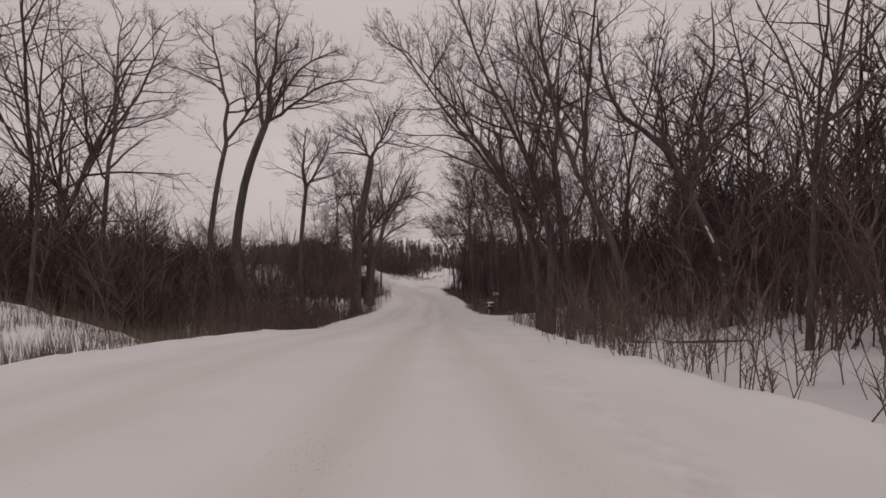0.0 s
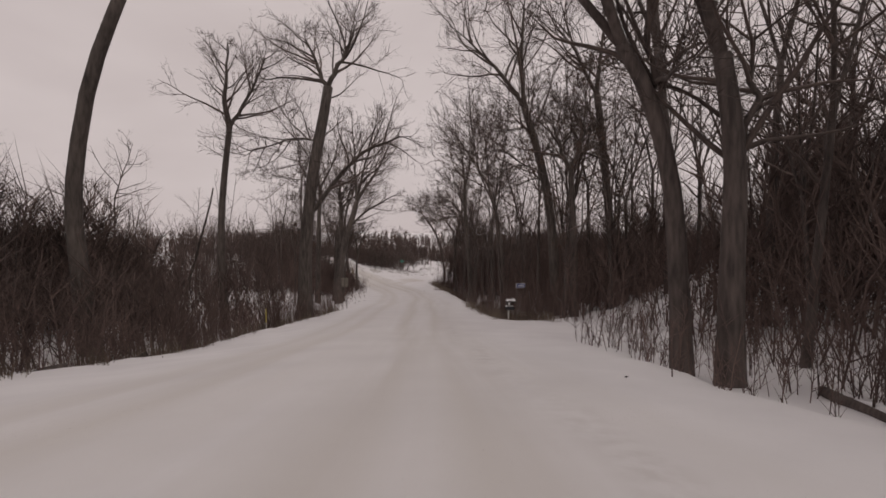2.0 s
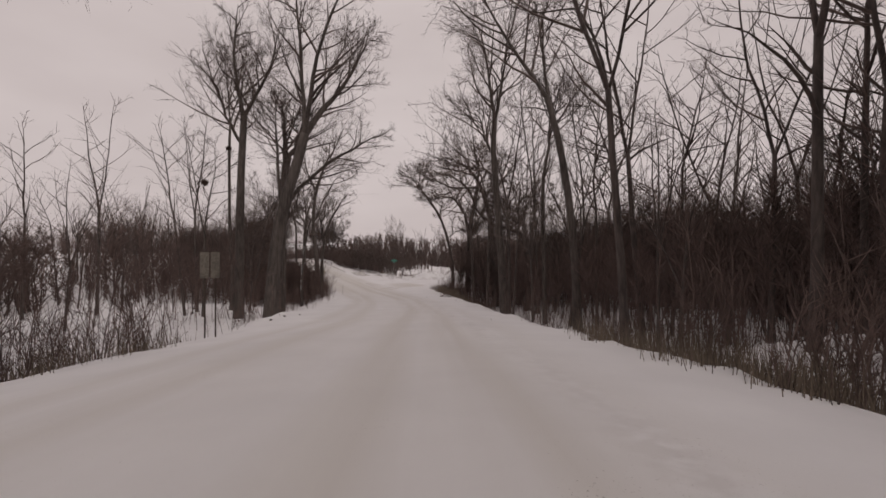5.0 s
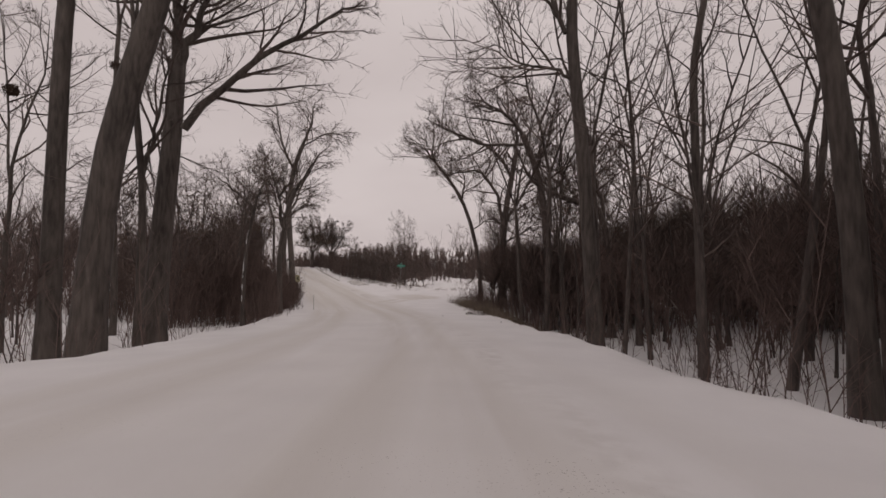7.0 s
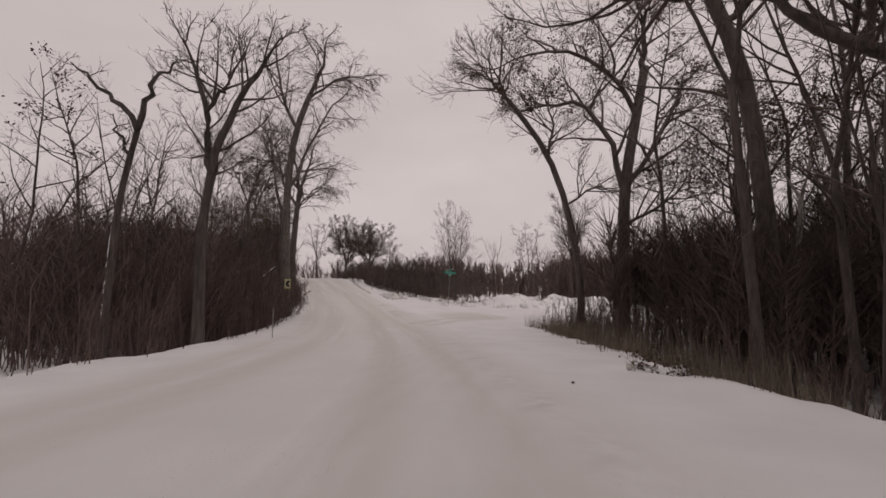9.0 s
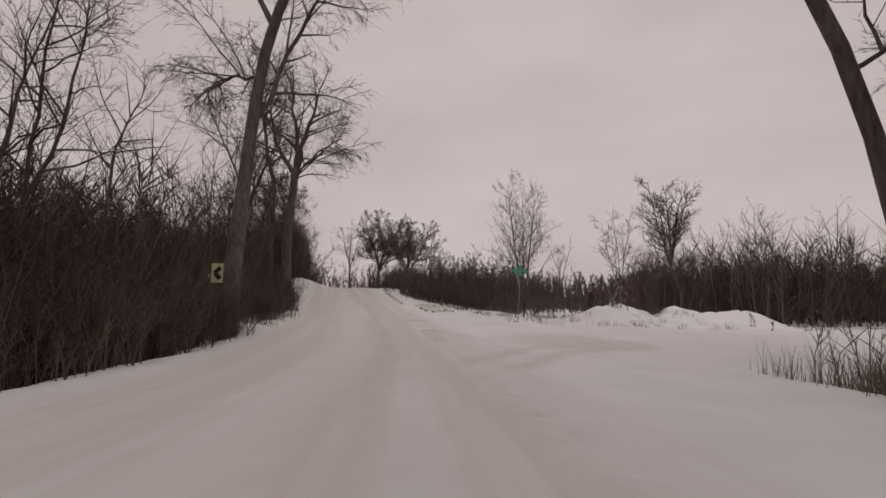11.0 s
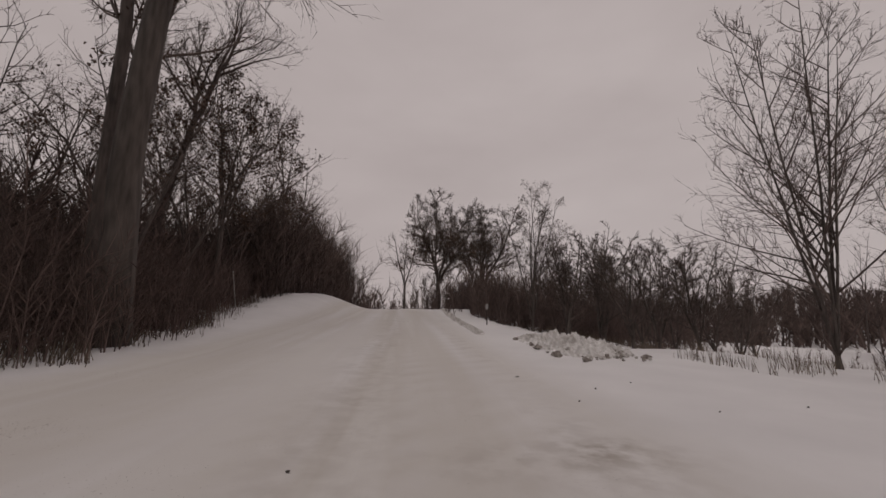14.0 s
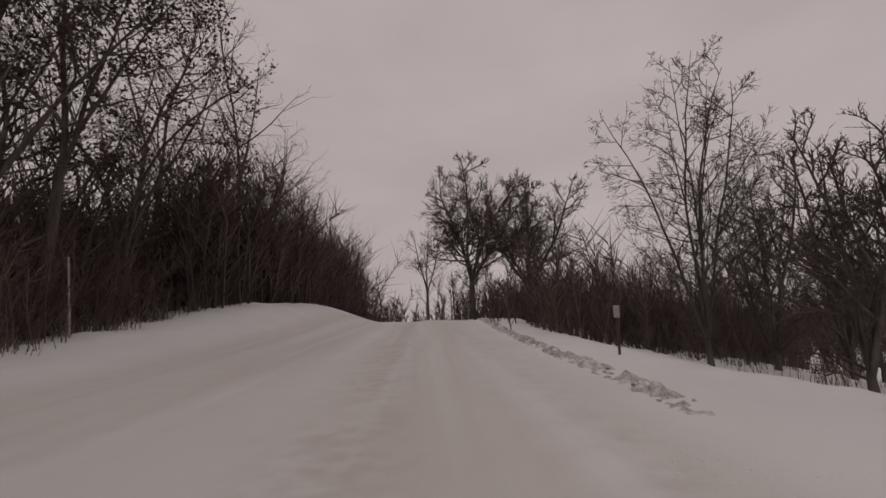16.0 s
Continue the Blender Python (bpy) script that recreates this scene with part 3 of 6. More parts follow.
make_tree("tall bare elm with a curved furrowed trunk and drooping twigs", -20.3, 123.2, 23, 22, 0.38, 20, leaders=0, limbs=13, droop=0.1, reach=0.24, twigs=9, fine=6, low=0.3, gnarl=0.1,
          extra=((((-0.6, 4.3, 19.8), (0.4, 4.4, 22.5), (1.0, 4.5, 26)), 0.2), (((-1.7, 4, 17), (-3, 4, 19.5), (-3.8, 4, 23), (-4, 4, 26)), 0.16), (((-1.9, 3.4, 11), (-0.6, 3.6, 14), (0.4, 3.7, 16.5), (1.6, 3.8, 18.5), (3.6, 3.8, 20.4)), 0.13),
                 (((-2, 3.6, 13.6), (-3.8, 3.6, 13.8), (-5.4, 3.6, 13.2)), 0.06), (((-0.7, 4.3, 19.6), (1.2, 4.3, 21), (3.4, 4.3, 21.8), (5.6, 4.2, 20.8)), 0.1)),
          path=((0, 0, -0.4), (-0.6, 1.0, 4), (-1.3, 2.2, 7), (-1.8, 3.0, 9.5), (-2.0, 3.6, 13.6), (-1.7, 4, 17), (-0.6, 4.3, 20)))
make_tree(TALL, -17.7, 36, 11, 24.0, 0.25, 16.3, leaders=0, spread=0.28, limbs=13, reach=0.26, low=0.1, 
          extra=((((-0, 0, 16.3), (0.2, -0, 19.9), (-0.4, 0, 21.8), (-0.8, 0, 23.6), (-1, 0, 25.9)), 0.14), (((0, -0, 16.5), (1.1, -0, 18), (2.8, -0, 20.2), (4.2, -0, 22.1), (5, -0, 24.3)), 0.11),), path=((-1, 0, -0.4), (-1.6, 0, 7.4), (-1.2, 0, 10.4), (-0.7, 0, 13.5), (-0, 0, 16.3)))
make_tree(TALL, -17.9, 43.2, 12, 30.0, 0.46, 20.7, leaders=0, spread=0.28, limbs=13, reach=0.26, low=0.08, 
          extra=((((0.3, -0, 20.5), (0, -0, 23.8), (-0.4, 0, 28.4), (-0.4, 0, 32.1)), 0.2), (((0.6, -0, 20.7), (1, -0, 24.2), (1.7, -0, 27.9), (2.1, -0, 32.1)), 0.24), (((0.7, -0, 21), (2, -0, 21.4), (4.4, -0, 23.7), (7.7, -0, 25.1), (11.4, -0, 24.8)), 0.16), (((0.5, -0, 20.7), (1.5, -0, 22.8), (3.5, -0, 25.6), (5.8, -0, 27.4), (7.7, -0, 27.9)), 0.14),), path=((-1.6, 0, -0.4), (-2.7, 0, 7.8), (-2.5, 0, 9.7), (-1.9, 0, 14.4), (-0.7, 0, 17.9), (0.5, -0, 20.7)))
make_tree(THIN, -17.5, 56.2, 13, 26.0, 0.34, 17.3, leaders=0, spread=0.28, limbs=14, reach=0.24, low=0.15, 
          extra=((((-0.1, 0, 17.2), (-0.5, 0, 19.7), (-0.3, 0, 21.5), (-0.2, 0, 24.7)), 0.24), (((-0.1, 0, 17.3), (1, -0, 19), (2.4, -0, 21.5), (3.1, -0.1, 24)), 0.16),), path=((-0.6, 0, -0.4), (-1, 0, 6.1), (-0.8, 0, 11.5), (-0.1, 0, 17.3)))
make_tree(TALL, -11.4, 57, 15, 34.0, 0.6, 20.4, leaders=0, spread=0.28, limbs=15, reach=0.24, low=0.35, 
          extra=((((0.7, -0, 9.7), (2.3, -0.1, 11.8), (3.8, -0.1, 13.9), (5.2, -0.1, 14.9), (7.3, -0.2, 15.8), (9.4, -0.2, 16.1)), 0.22), (((1.1, -0, 15.9), (-0.1, 0, 15.9), (-1.8, 0, 15.6), (-4.5, 0.1, 14.9), (-5.5, 0.1, 14.3)), 0.09), (((1.9, -0, 20.1), (1.1, -0, 22.1), (-0.1, 0, 25)), 0.22), (((2, -0, 20.4), (3.4, -0.1, 23), (4.6, -0.1, 26.2)), 0.22), (((1, -0, 14.8), (-0.1, 0, 13.6), (-0.1, 0, 11.5)), 0.05),), path=((-0.1, 0, -0.4), (-0.2, 0, 4.4), (-0, 0, 7.4), (0.4, -0, 11.5), (1.1, -0, 15.7), (1.6, -0, 17.7), (2, -0, 20.4)))
make_tree(TALL, -18.6, 88.5, 18, 27.0, 0.42, 18.3, leaders=0, spread=0.28, limbs=13, reach=0.26, low=0.1, 
          extra=((((0, -0, 16), (-1.2, 0, 18.2), (-2.2, 0.3, 20.6), (-3.6, 0.5, 24.5)), 0.14), (((0.3, -0, 18.2), (-0.1, -0.2, 20.5), (-0.3, -0.6, 24), (0.2, -0.8, 28)), 0.2), (((0.4, -0, 18.3), (1.5, 0.2, 20.2), (2.5, 0.5, 23), (3.6, 0.6, 27)), 0.18),), path=((-0.1, 0, -0.4), (-0, 0, 6.8), (0.1, -0, 13.2), (0.4, -0, 18.3)))
make_tree(TALL, -14.9, 85.9, 16, 30.0, 0.56, 15.8, leaders=3, spread=0.4, limbs=15, reach=0.26, low=0.2, 
          path=((-0, -0, -0.4), (0.2, 0, 4.4), (0.8, 0, 8.9), (1.8, 0, 11.9), (2.4, 0, 13.8), (2.9, 0, 15.8)))
make_tree(TALL, -16.2, 92.3, 17, 30.0, 0.58, 14.9, leaders=0, spread=0.28, limbs=15, reach=0.26, low=0.1, 
          extra=((((0.5, 0, 14.8), (0.4, 0, 18.2), (0.1, 0, 21)), 0.3), (((0.6, 0, 14.7), (1.3, 0, 16.4), (2, 0, 18.2), (2.4, 0, 20.7)), 0.24), (((0.9, 0, 11.3), (3, 0, 13.7), (5.4, 0.1, 15.5), (7.7, 0.1, 17), (10.4, 0.1, 17.9)), 0.2), (((0.1, 0, 12.2), (-1.3, -0, 9.8), (-1.5, -0, 8.3)), 0.06),), path=((-0.5, -0, -0.4), (-0.2, -0, 5.4), (0.3, 0, 10.7), (0.5, 0, 14.9)))
make_tree("dead crooked tree with snow stuck to its thin trunk", -16.9, 104.5, 20, 12.0, 0.15, 9.0, leaders=0, spread=0.28, limbs=5, twigs=4, fine=2, snow=9, gnarl=0.2, reach=0.16, low=0.2, 
          extra=((((-0.1, -0, 9), (-1, -0.1, 10.4), (-1.9, -0.3, 11), (-2.8, -0.4, 11.7)), 0.09), (((-0.1, -0, 9.1), (0.2, 0, 10.5), (0.7, 0.1, 11.3), (1.2, 0.2, 11.8)), 0.1), (((-0.3, -0, 8), (-0.7, -0.1, 8.8), (-1.1, -0.1, 9.7)), 0.05),), path=((-0.8, -0.1, -0.4), (-0.8, -0.1, 2.4), (-0.7, -0.1, 4.9), (-0.5, -0.1, 6.9), (-0.1, -0, 9)))
make_tree(TALL, -15.6, 106.8, 21, 20.0, 0.23, 7.3, leaders=0, spread=0.28, limbs=10, reach=0.22, low=0.06, twigs=6, 
          extra=((((0.2, 0, 7.2), (-0.2, -0, 8.3), (-0.2, -0, 10.1), (-0.9, -0.1, 11.7), (-1.4, -0.2, 13.2)), 0.17), (((0.2, 0, 7.3), (0.4, 0.1, 8.9), (1.2, 0.2, 10.7), (2.1, 0.4, 12.2), (2.8, 0.5, 13.5)), 0.18), (((-0.3, -0, 9.9), (0.5, 0.1, 10.9), (0.7, 0.1, 11.8)), 0.08),), path=((-0.1, -0, -0.4), (-0.2, -0, 4.2), (-0.1, -0, 6), (0.2, 0, 7.3)))
make_tree("tall bare elm with drooping fine twigs beside the road", -27.0, 137.4, 24, 21.5, 0.42, 10.9, leaders=0, spread=0.28, limbs=14, droop=0.06, reach=0.28, twigs=8, low=0.15,
          extra=((((0.4, 0.2, 10.8), (0.9, 0.3, 13.6), (1.5, 0.5, 15.3), (2.0, 0.6, 18)), 0.22), (((0.3, 0.1, 10.5), (-0.9, -0.3, 12.4), (-1.4, -0.6, 14.4), (-1.8, -0.7, 17.5)), 0.17), (((0.4, 0.2, 10.8), (0.5, 0.2, 13), (0, 0, 15.9), (-0.2, 0, 19)), 0.2), (((0.3, 0.1, 9.6), (1.1, 0.3, 11.4), (2.5, 0.9, 12.8), (3.7, 1.3, 13.7)), 0.08)),
          path=((0.2, 0.1, -0.4), (0.2, 0.1, 2.4), (0, 0, 4.7), (0.15, 0.1, 6.6), (0.25, 0.1, 8.6), (0.4, 0.2, 10.9)))
make_tree(TALL, -28.65, 137.9, 28, 21.5, 0.21, 13.8, leaders=2, spread=0.25, limbs=13, low=0.3, bark=M_BARK_DARK,
          path=((0.1, 0, -0.4), (0.1, 0, 2.4), (0, 0, 4.6), (-0.05, 0, 6.8), (0, 0, 8.6), (0.05, 0, 10.2), (-0.4, -0.2, 11), (-0.7, -0.3, 11.9), (-0.9, -0.3, 13.8)))
make_tree(TALL, -35.7, 147.5, 25, 20.0, 0.24, 10.8, leaders=0, spread=0.28, limbs=13, low=0.3, reach=0.3, bark=M_BARK_DARK,
          extra=((((-1.6, -0.7, 10.8), (-0.5, -0.2, 14.1), (0.2, 0.1, 16.4)), 0.15), (((-1.6, -0.8, 10.5), (-1.6, -0.7, 12.7), (-1.7, -0.8, 15.5)), 0.12),), path=((-2.9, -1.4, -0.4), (-3.1, -1.4, 3.4), (-2.7, -1.2, 5.9), (-2, -0.9, 8.9), (-1.6, -0.7, 10.8)))
make_tree(TALL, -33.2, 144.4, 29, 21.0, 0.24, 11.3, leaders=2, spread=0.3, limbs=13, low=0.3, bark=M_BARK_DARK,
          path=((-2.2, -1, -0.4), (-2.4, -1.1, 3), (-2.8, -1.3, 6.7), (-2.9, -1.3, 10), (-2.9, -1.4, 11.3)))
make_tree(THIN, -14.5, 88.2, 14, 20.0, 0.17, 13.8, leaders=2, spread=0.25, limbs=9, low=0.3, 
          extra=((((-0.1, -0, 7.4), (0.4, 0, 9.1), (0.8, 0, 10.8), (1, 0, 12.8)), 0.08),), path=((-0.1, -0, -0.4), (-0, -0, 5), (-0, -0, 7.2), (-0.4, -0, 10.3), (-0.6, -0, 13.8)))
make_tree(THIN, -24.5, 99.5, 19, 30.5, 0.2, 21.6, leaders=2, spread=0.3, limbs=9, low=0.3, 
          path=((0.2, 0, -0.4), (0.4, 0, 2.8), (0, 0, 8.2), (0, 0, 12.9), (-0.1, -0, 18.5), (0.1, 0, 21.6)))
# right of the road
make_tree(TALL, 6.6, 29.8, 32, 24.0, 0.27, 9.0, leaders=2, spread=0.3, limbs=13, low=0.4, bark=M_BARK_DARK,
          extra=((((-0.8, 0, 7.4), (-0.7, 0, 8.1), (-0.9, 0, 8.9), (-1, 0, 9.9)), 0.1),), path=((0.1, -0, -0.4), (-0.1, 0, 4), (-0.4, 0, 6.1), (-1.1, 0, 8.1), (-1.7, 0, 9)))
make_tree(TALL, 7.1, 28.3, 33, 24.0, 0.3, 7.9, leaders=2, spread=0.3, limbs=13, low=0.3, bark=M_BARK_DARK,
          extra=((((-0, 0, 4.6), (0.2, -0, 5.9), (0.4, -0, 7.2), (0.4, -0, 8.5)), 0.11),), path=((-0.1, 0, -0.4), (-0.1, 0, 3), (-0, 0, 5.2), (-0.2, 0, 6.8), (-0.4, 0, 7.9)))
make_tree(TALL, 8.6, 54.6, 35, 28.0, 0.42, 17.5, leaders=2, spread=0.35, limbs=13, low=0.2, 
          extra=((((0.6, -0, 10.8), (-0.8, 0, 12.4), (-2.9, 0.1, 13.8), (-4.8, 0.1, 14)), 0.08), (((-0.4, 0, 14.7), (-1.1, 0, 15.6), (-2.2, 0, 16.4)), 0.09),), path=((1.5, -0, -0.4), (1.2, -0, 6.5), (0.7, -0, 10.5), (-0.4, 0, 14.8), (-1.3, 0, 17.5)))
make_tree(TALL, 9.7, 51, 36, 24.0, 0.3, 11.2, leaders=0, spread=0.28, limbs=13, low=0.15, reach=0.28, 
          extra=((((0.4, -0, 11.1), (-0.5, 0, 13.1), (-1, 0, 14.9)), 0.17), (((0.4, -0, 11.2), (1.2, -0, 12.9), (1.6, -0, 14.9)), 0.17),), path=((0.7, -0, -0.4), (0.7, -0, 5.5), (0.5, -0, 8.9), (0.4, -0, 11.2)))
make_tree(TALL, 14.2, 55.3, 34, 28.0, 0.4, 18.3, leaders=2, spread=0.35, limbs=13, low=0.25, 
          path=((0.6, 0, -0.4), (1.1, -0, 1.2), (0.6, -0, 7.4), (0.1, -0, 12.5), (-0.3, 0, 16.1), (-0.6, 0, 18.3)))
make_tree(TALL, 10.2, 82.2, 38, 30.0, 0.34, 18.2, leaders=2, spread=0.35, limbs=13, low=0.1, 
          path=((-0.1, 0, -0.4), (-0.25, 0, 5), (-0.8, 0, 10.7), (-1.6, 0, 15.2), (-2.5, 0, 18.2)))
make_tree(TALL, 6, 92.5, 39, 30.0, 0.39, 20.0, leaders=2, spread=0.35, limbs=13, low=0.3, 
          extra=((((-1.15, 0, 14.6), (-2, -0, 15.2), (-3.8, -0.1, 15.3), (-5.2, -0.1, 16.4)), 0.08), (((-1.35, 0, 17), (-2.1, 0, 18.8), (-2.5, 0, 20.6)), 0.12),), path=((0.1, 0, -0.4), (-0.3, 0, 6.9), (-0.7, 0, 12.8), (-1.1, 0, 17), (-0.9, 0, 20)))
make_tree(THIN, 8.8, 88.3, 40, 22.0, 0.2, 16.3, leaders=2, spread=0.3, limbs=13, low=0.3, 
          path=((0.3, 0, -0.4), (0.2, 0, 5.1), (0.1, 0, 11.1), (0.1, 0, 13.3), (0.7, 0, 16.3)))
make_tree(OAK, 6.9, 108.8, 41, 21.0, 0.4, 17.2, leaders=0, spread=0.28, limbs=12, reach=0.34, gnarl=0.2, heavy=1.4, low=0.1, bark=M_BARK_DARK,
          extra=((((-1.8, -0.2, 16.4), (-3.6, -0.4, 16.4), (-5.4, -0.6, 16.1), (-7.2, -0.7, 17), (-9, -0.9, 17.9), (-10.5, -1.1, 18.5)), 0.14), (((-1.8, -0.2, 17.2), (-3.2, -0.3, 18.9), (-4.5, -0.5, 19.8), (-6.6, -0.7, 21.4)), 0.17), (((-1, -0.1, 15.2), (0.2, 0, 16.1), (0.9, 0.1, 18.3), (1.8, 0.2, 20.9)), 0.14),), path=((0.3, 0, -0.4), (0.5, 0.1, 1.6), (0.4, 0, 7.4), (-0.1, -0, 12.8), (-1, -0.1, 15.2), (-1.8, -0.2, 17.2)))
make_tree(OAK, 10.3, 103.4, 46, 19.0, 0.36, 9.7, leaders=0, spread=0.28, limbs=9, reach=0.3, gnarl=0.2, heavy=1.3, low=0.1, bark=M_BARK_DARK,
          extra=((((-0.4, -0, 9.7), (-1.7, -0.2, 10.2), (-3.4, -0.4, 10.7), (-5.1, -0.5, 11.3), (-6.2, -0.6, 12.8), (-6.8, -0.7, 14.6)), 0.26), (((-3.4, -0.4, 10.7), (-3.1, -0.3, 12.1), (-3.5, -0.4, 13.5), (-3.1, -0.3, 15.1)), 0.1), (((0, 0, 8.8), (-0.1, -0, 11), (-0.9, -0.1, 12.8), (-0.4, -0, 15.2), (-0.8, -0.1, 17.1)), 0.16), (((-2.1, -0.2, 10.3), (-2.8, -0.3, 11.7), (-2, -0.2, 13)), 0.08),), path=((0.4, 0, -0.4), (0.6, 0.1, 1.8), (0.6, 0.1, 5.5), (0.2, 0, 8.1), (-0.4, -0, 9.7)))
make_tree(OAKL, 4.6, 119.6, 43, 20.0, 0.42, 17.9, leaders=0, spread=0.28, limbs=14, reach=0.3, gnarl=0.18, heavy=1.3, leaves=6500, low=0.3, bark=M_BARK_DARK,
          extra=((((-0, -0, 9.7), (-0.7, -0.1, 12.9), (-2.7, -0.4, 15.8), (-4.9, -0.8, 15), (-7.1, -1.2, 14.4)), 0.2), (((0, 0, 9.1), (1.9, 0.3, 12), (3.6, 0.6, 15.3), (4.6, 0.8, 18.3)), 0.2), (((1, 0.2, 14.6), (-0.1, -0, 16.9), (-2.6, -0.4, 18.9), (-5.8, -1, 18.8), (-8.3, -1.4, 17.4)), 0.17), (((1.6, 0.3, 17.6), (1.6, 0.3, 20.7), (2.3, 0.4, 23.5)), 0.2), (((0.2, 0, 7.2), (3, 0.5, 8.8), (4.3, 0.7, 10.1)), 0.1),), path=((-0.2, -0, -0.4), (-0, -0, 5.7), (0.1, 0, 9.7), (0.9, 0.1, 13.9), (1.7, 0.3, 17.9)))
make_tree(THIN, 1.3, 121.2, 44, 20.5, 0.26, 16.1, leaders=2, spread=0.35, limbs=11, reach=0.34, low=0.5, bark=M_BARK_DARK,
          extra=((((-0, -0, 8.8), (2, 0.3, 10.2), (3.3, 0.6, 9.9)), 0.06), (((-1.3, -0.2, 12.3), (-0.9, -0.2, 14.7), (-1.6, -0.3, 17.6)), 0.09),), path=((0.7, 0, -0.4), (1.1, 0.2, 2.8), (0.3, 0, 7.6), (-0.8, -0.1, 11.5), (-2.3, -0.4, 14), (-4, -0.7, 16.1)))
make_tree("crooked bare oak with snow stuck to its leaning trunk", 14.2, 21.8, 31, 17, 0.24, 6.6, leaders=0, limbs=13, gnarl=0.24, snow=10, bark=M_BARK_DARK, reach=0.3, heavy=1.3,
          path=((0, 0, -0.4), (0, 0, 0.75), (-0.18, 0, 3.1), (-0.95, 0, 4.8), (-1.95, 0, 6.65)),
          extra=((((-1.85, 0, 6.4), (-2.1, 0, 7.4), (-2.95, 0.1, 8.85), (-4.55, 0.2, 10.0), (-5.8, 0.1, 11.4), (-6.2, 0, 13.2), (-6.4, 0, 15.8)), 0.17),
                 (((-1.9, 0, 6.6), (-1.8, 0, 7.5), (-1.1, 0.1, 8.7), (-0.93, 0.2, 9.8), (-1.1, 0.2, 11.2), (-0.6, 0, 13.8), (-0.8, 0, 16.0)), 0.13),
                 (((-2.6, 0, 8.4), (-3.4, -0.2, 9.5), (-3.4, -0.3, 10.7), (-3.7, -0.3, 12.0), (-3.0, -0.2, 14.4)), 0.08), (((-1.2, 0.1, 8.6), (0.4, 0.3, 9.6), (1.8, 0.4, 11.4), (2.4, 0.3, 13.6)), 0.07)))
make_tree(TALL, 10.6, 23.7, 61, 24, 0.22, 8.5, leaders=0, limbs=13, bark=M_BARK_DARK, reach=0.3, low=0.1,
          path=((0, 0, -0.4), (-0.3, 0, 0.8), (-1.2, 0, 4.7), (-2.3, 0, 6.9), (-3.0, 0, 8.4)),
          extra=((((-2.95, 0, 8.2), (-3.5, 0, 9.4), (-4.6, 0.2, 12.6), (-5.3, 0.3, 16.4), (-5.6, 0.2, 21)), 0.14), (((-2.85, 0, 8.1), (-2.75, 0.1, 9.6), (-2.6, 0.3, 12.4), (-2.2, 0.2, 17), (-2.4, 0, 22.5)), 0.12)))
make_tree(TALL, 11.0, 37.0, 62, 28, 0.24, 13, leaders=3, spread=0.35, limbs=12, lean=(-0.1, 0), bark=M_BARK_DARK)
make_tree(OAKL, 11.8, 57.0, 37, 23, 0.24, 9, leaders=3, spread=0.4, limbs=12, leaves=3400, bark=M_BARK_DARK)
make_tree(TALL, 7.6, 68.0, 64, 27, 0.2, 12, leaders=3, spread=0.35, limbs=12, lean=(-0.04, 0), bark=M_BARK_DARK)
make_tree("pale curved dead trunk leaning among brush", 8.0, 109.4, 42, 11, 0.13, 8, leaders=2, spread=0.5, limbs=3, twigs=3, lean=(0.12, 0), bark=M_PALE)
make_tree("young bare maple with several upright stems in the open field", -9.4, 148.4, 300, 13.0, 0.11, 0.4, leaders=5, spread=0.16, limbs=17, twigs=7, reach=0.4, bark=M_BARK, fine=4, hairs=1, gnarl=0.035)
for i, (ox, oy, oh) in enumerate(((10.2, 116.6, 17), (13.5, 112.0, 18), (17.0, 117.5, 16), (8.6, 113.0, 15))):
    make_tree(OAKL, ox, oy, 180 + i, oh, 0.2, 6.5, leaders=3, spread=0.35, limbs=10, twigs=6, fine=4, hairs=1, leaves=1700, bark=M_BARK_DARK, gnarl=0.17, low=0.3)
# far down the road
make_tree(OAKL, -34.2, 174.8, 260, 12.6, 0.3, 3.0, leaders=5, spread=0.5, limbs=17, reach=0.36, gnarl=0.16, fine=9, hairs=3, leaves=2600, leaf_zmax=7.5, bark=M_BARK_DARK, stout=2.2)
make_tree(OAK, -30.9, 180.2, 221, 13.2, 0.3, 3.0, leaders=5, spread=0.5, limbs=17, reach=0.36, gnarl=0.16, fine=9, hairs=2, bark=M_BARK_DARK, stout=2.2)
make_tree(THIN, -51.5, 200.5, 53, 17.5, 0.28, 6, leaders=3, spread=0.35, limbs=9)
make_tree(OAK, -20.1, 154.8, 540, 8.3, 0.08, 0.6, leaders=7, spread=0.1, limbs=12, gnarl=0.13, droop=0.035, reach=0.32, fine=5, hairs=2, stout=1.0)
make_tree(THIN, 1.0, 164.0, 56, 13.5, 0.1, 3.5, leaders=3, spread=0.22, limbs=9)
make_tree(OAK, 10.5, 179.2, 55, 21.5, 0.24, 8.0, leaders=5, spread=0.32, limbs=15, gnarl=0.1, reach=0.3, stout=1.5)
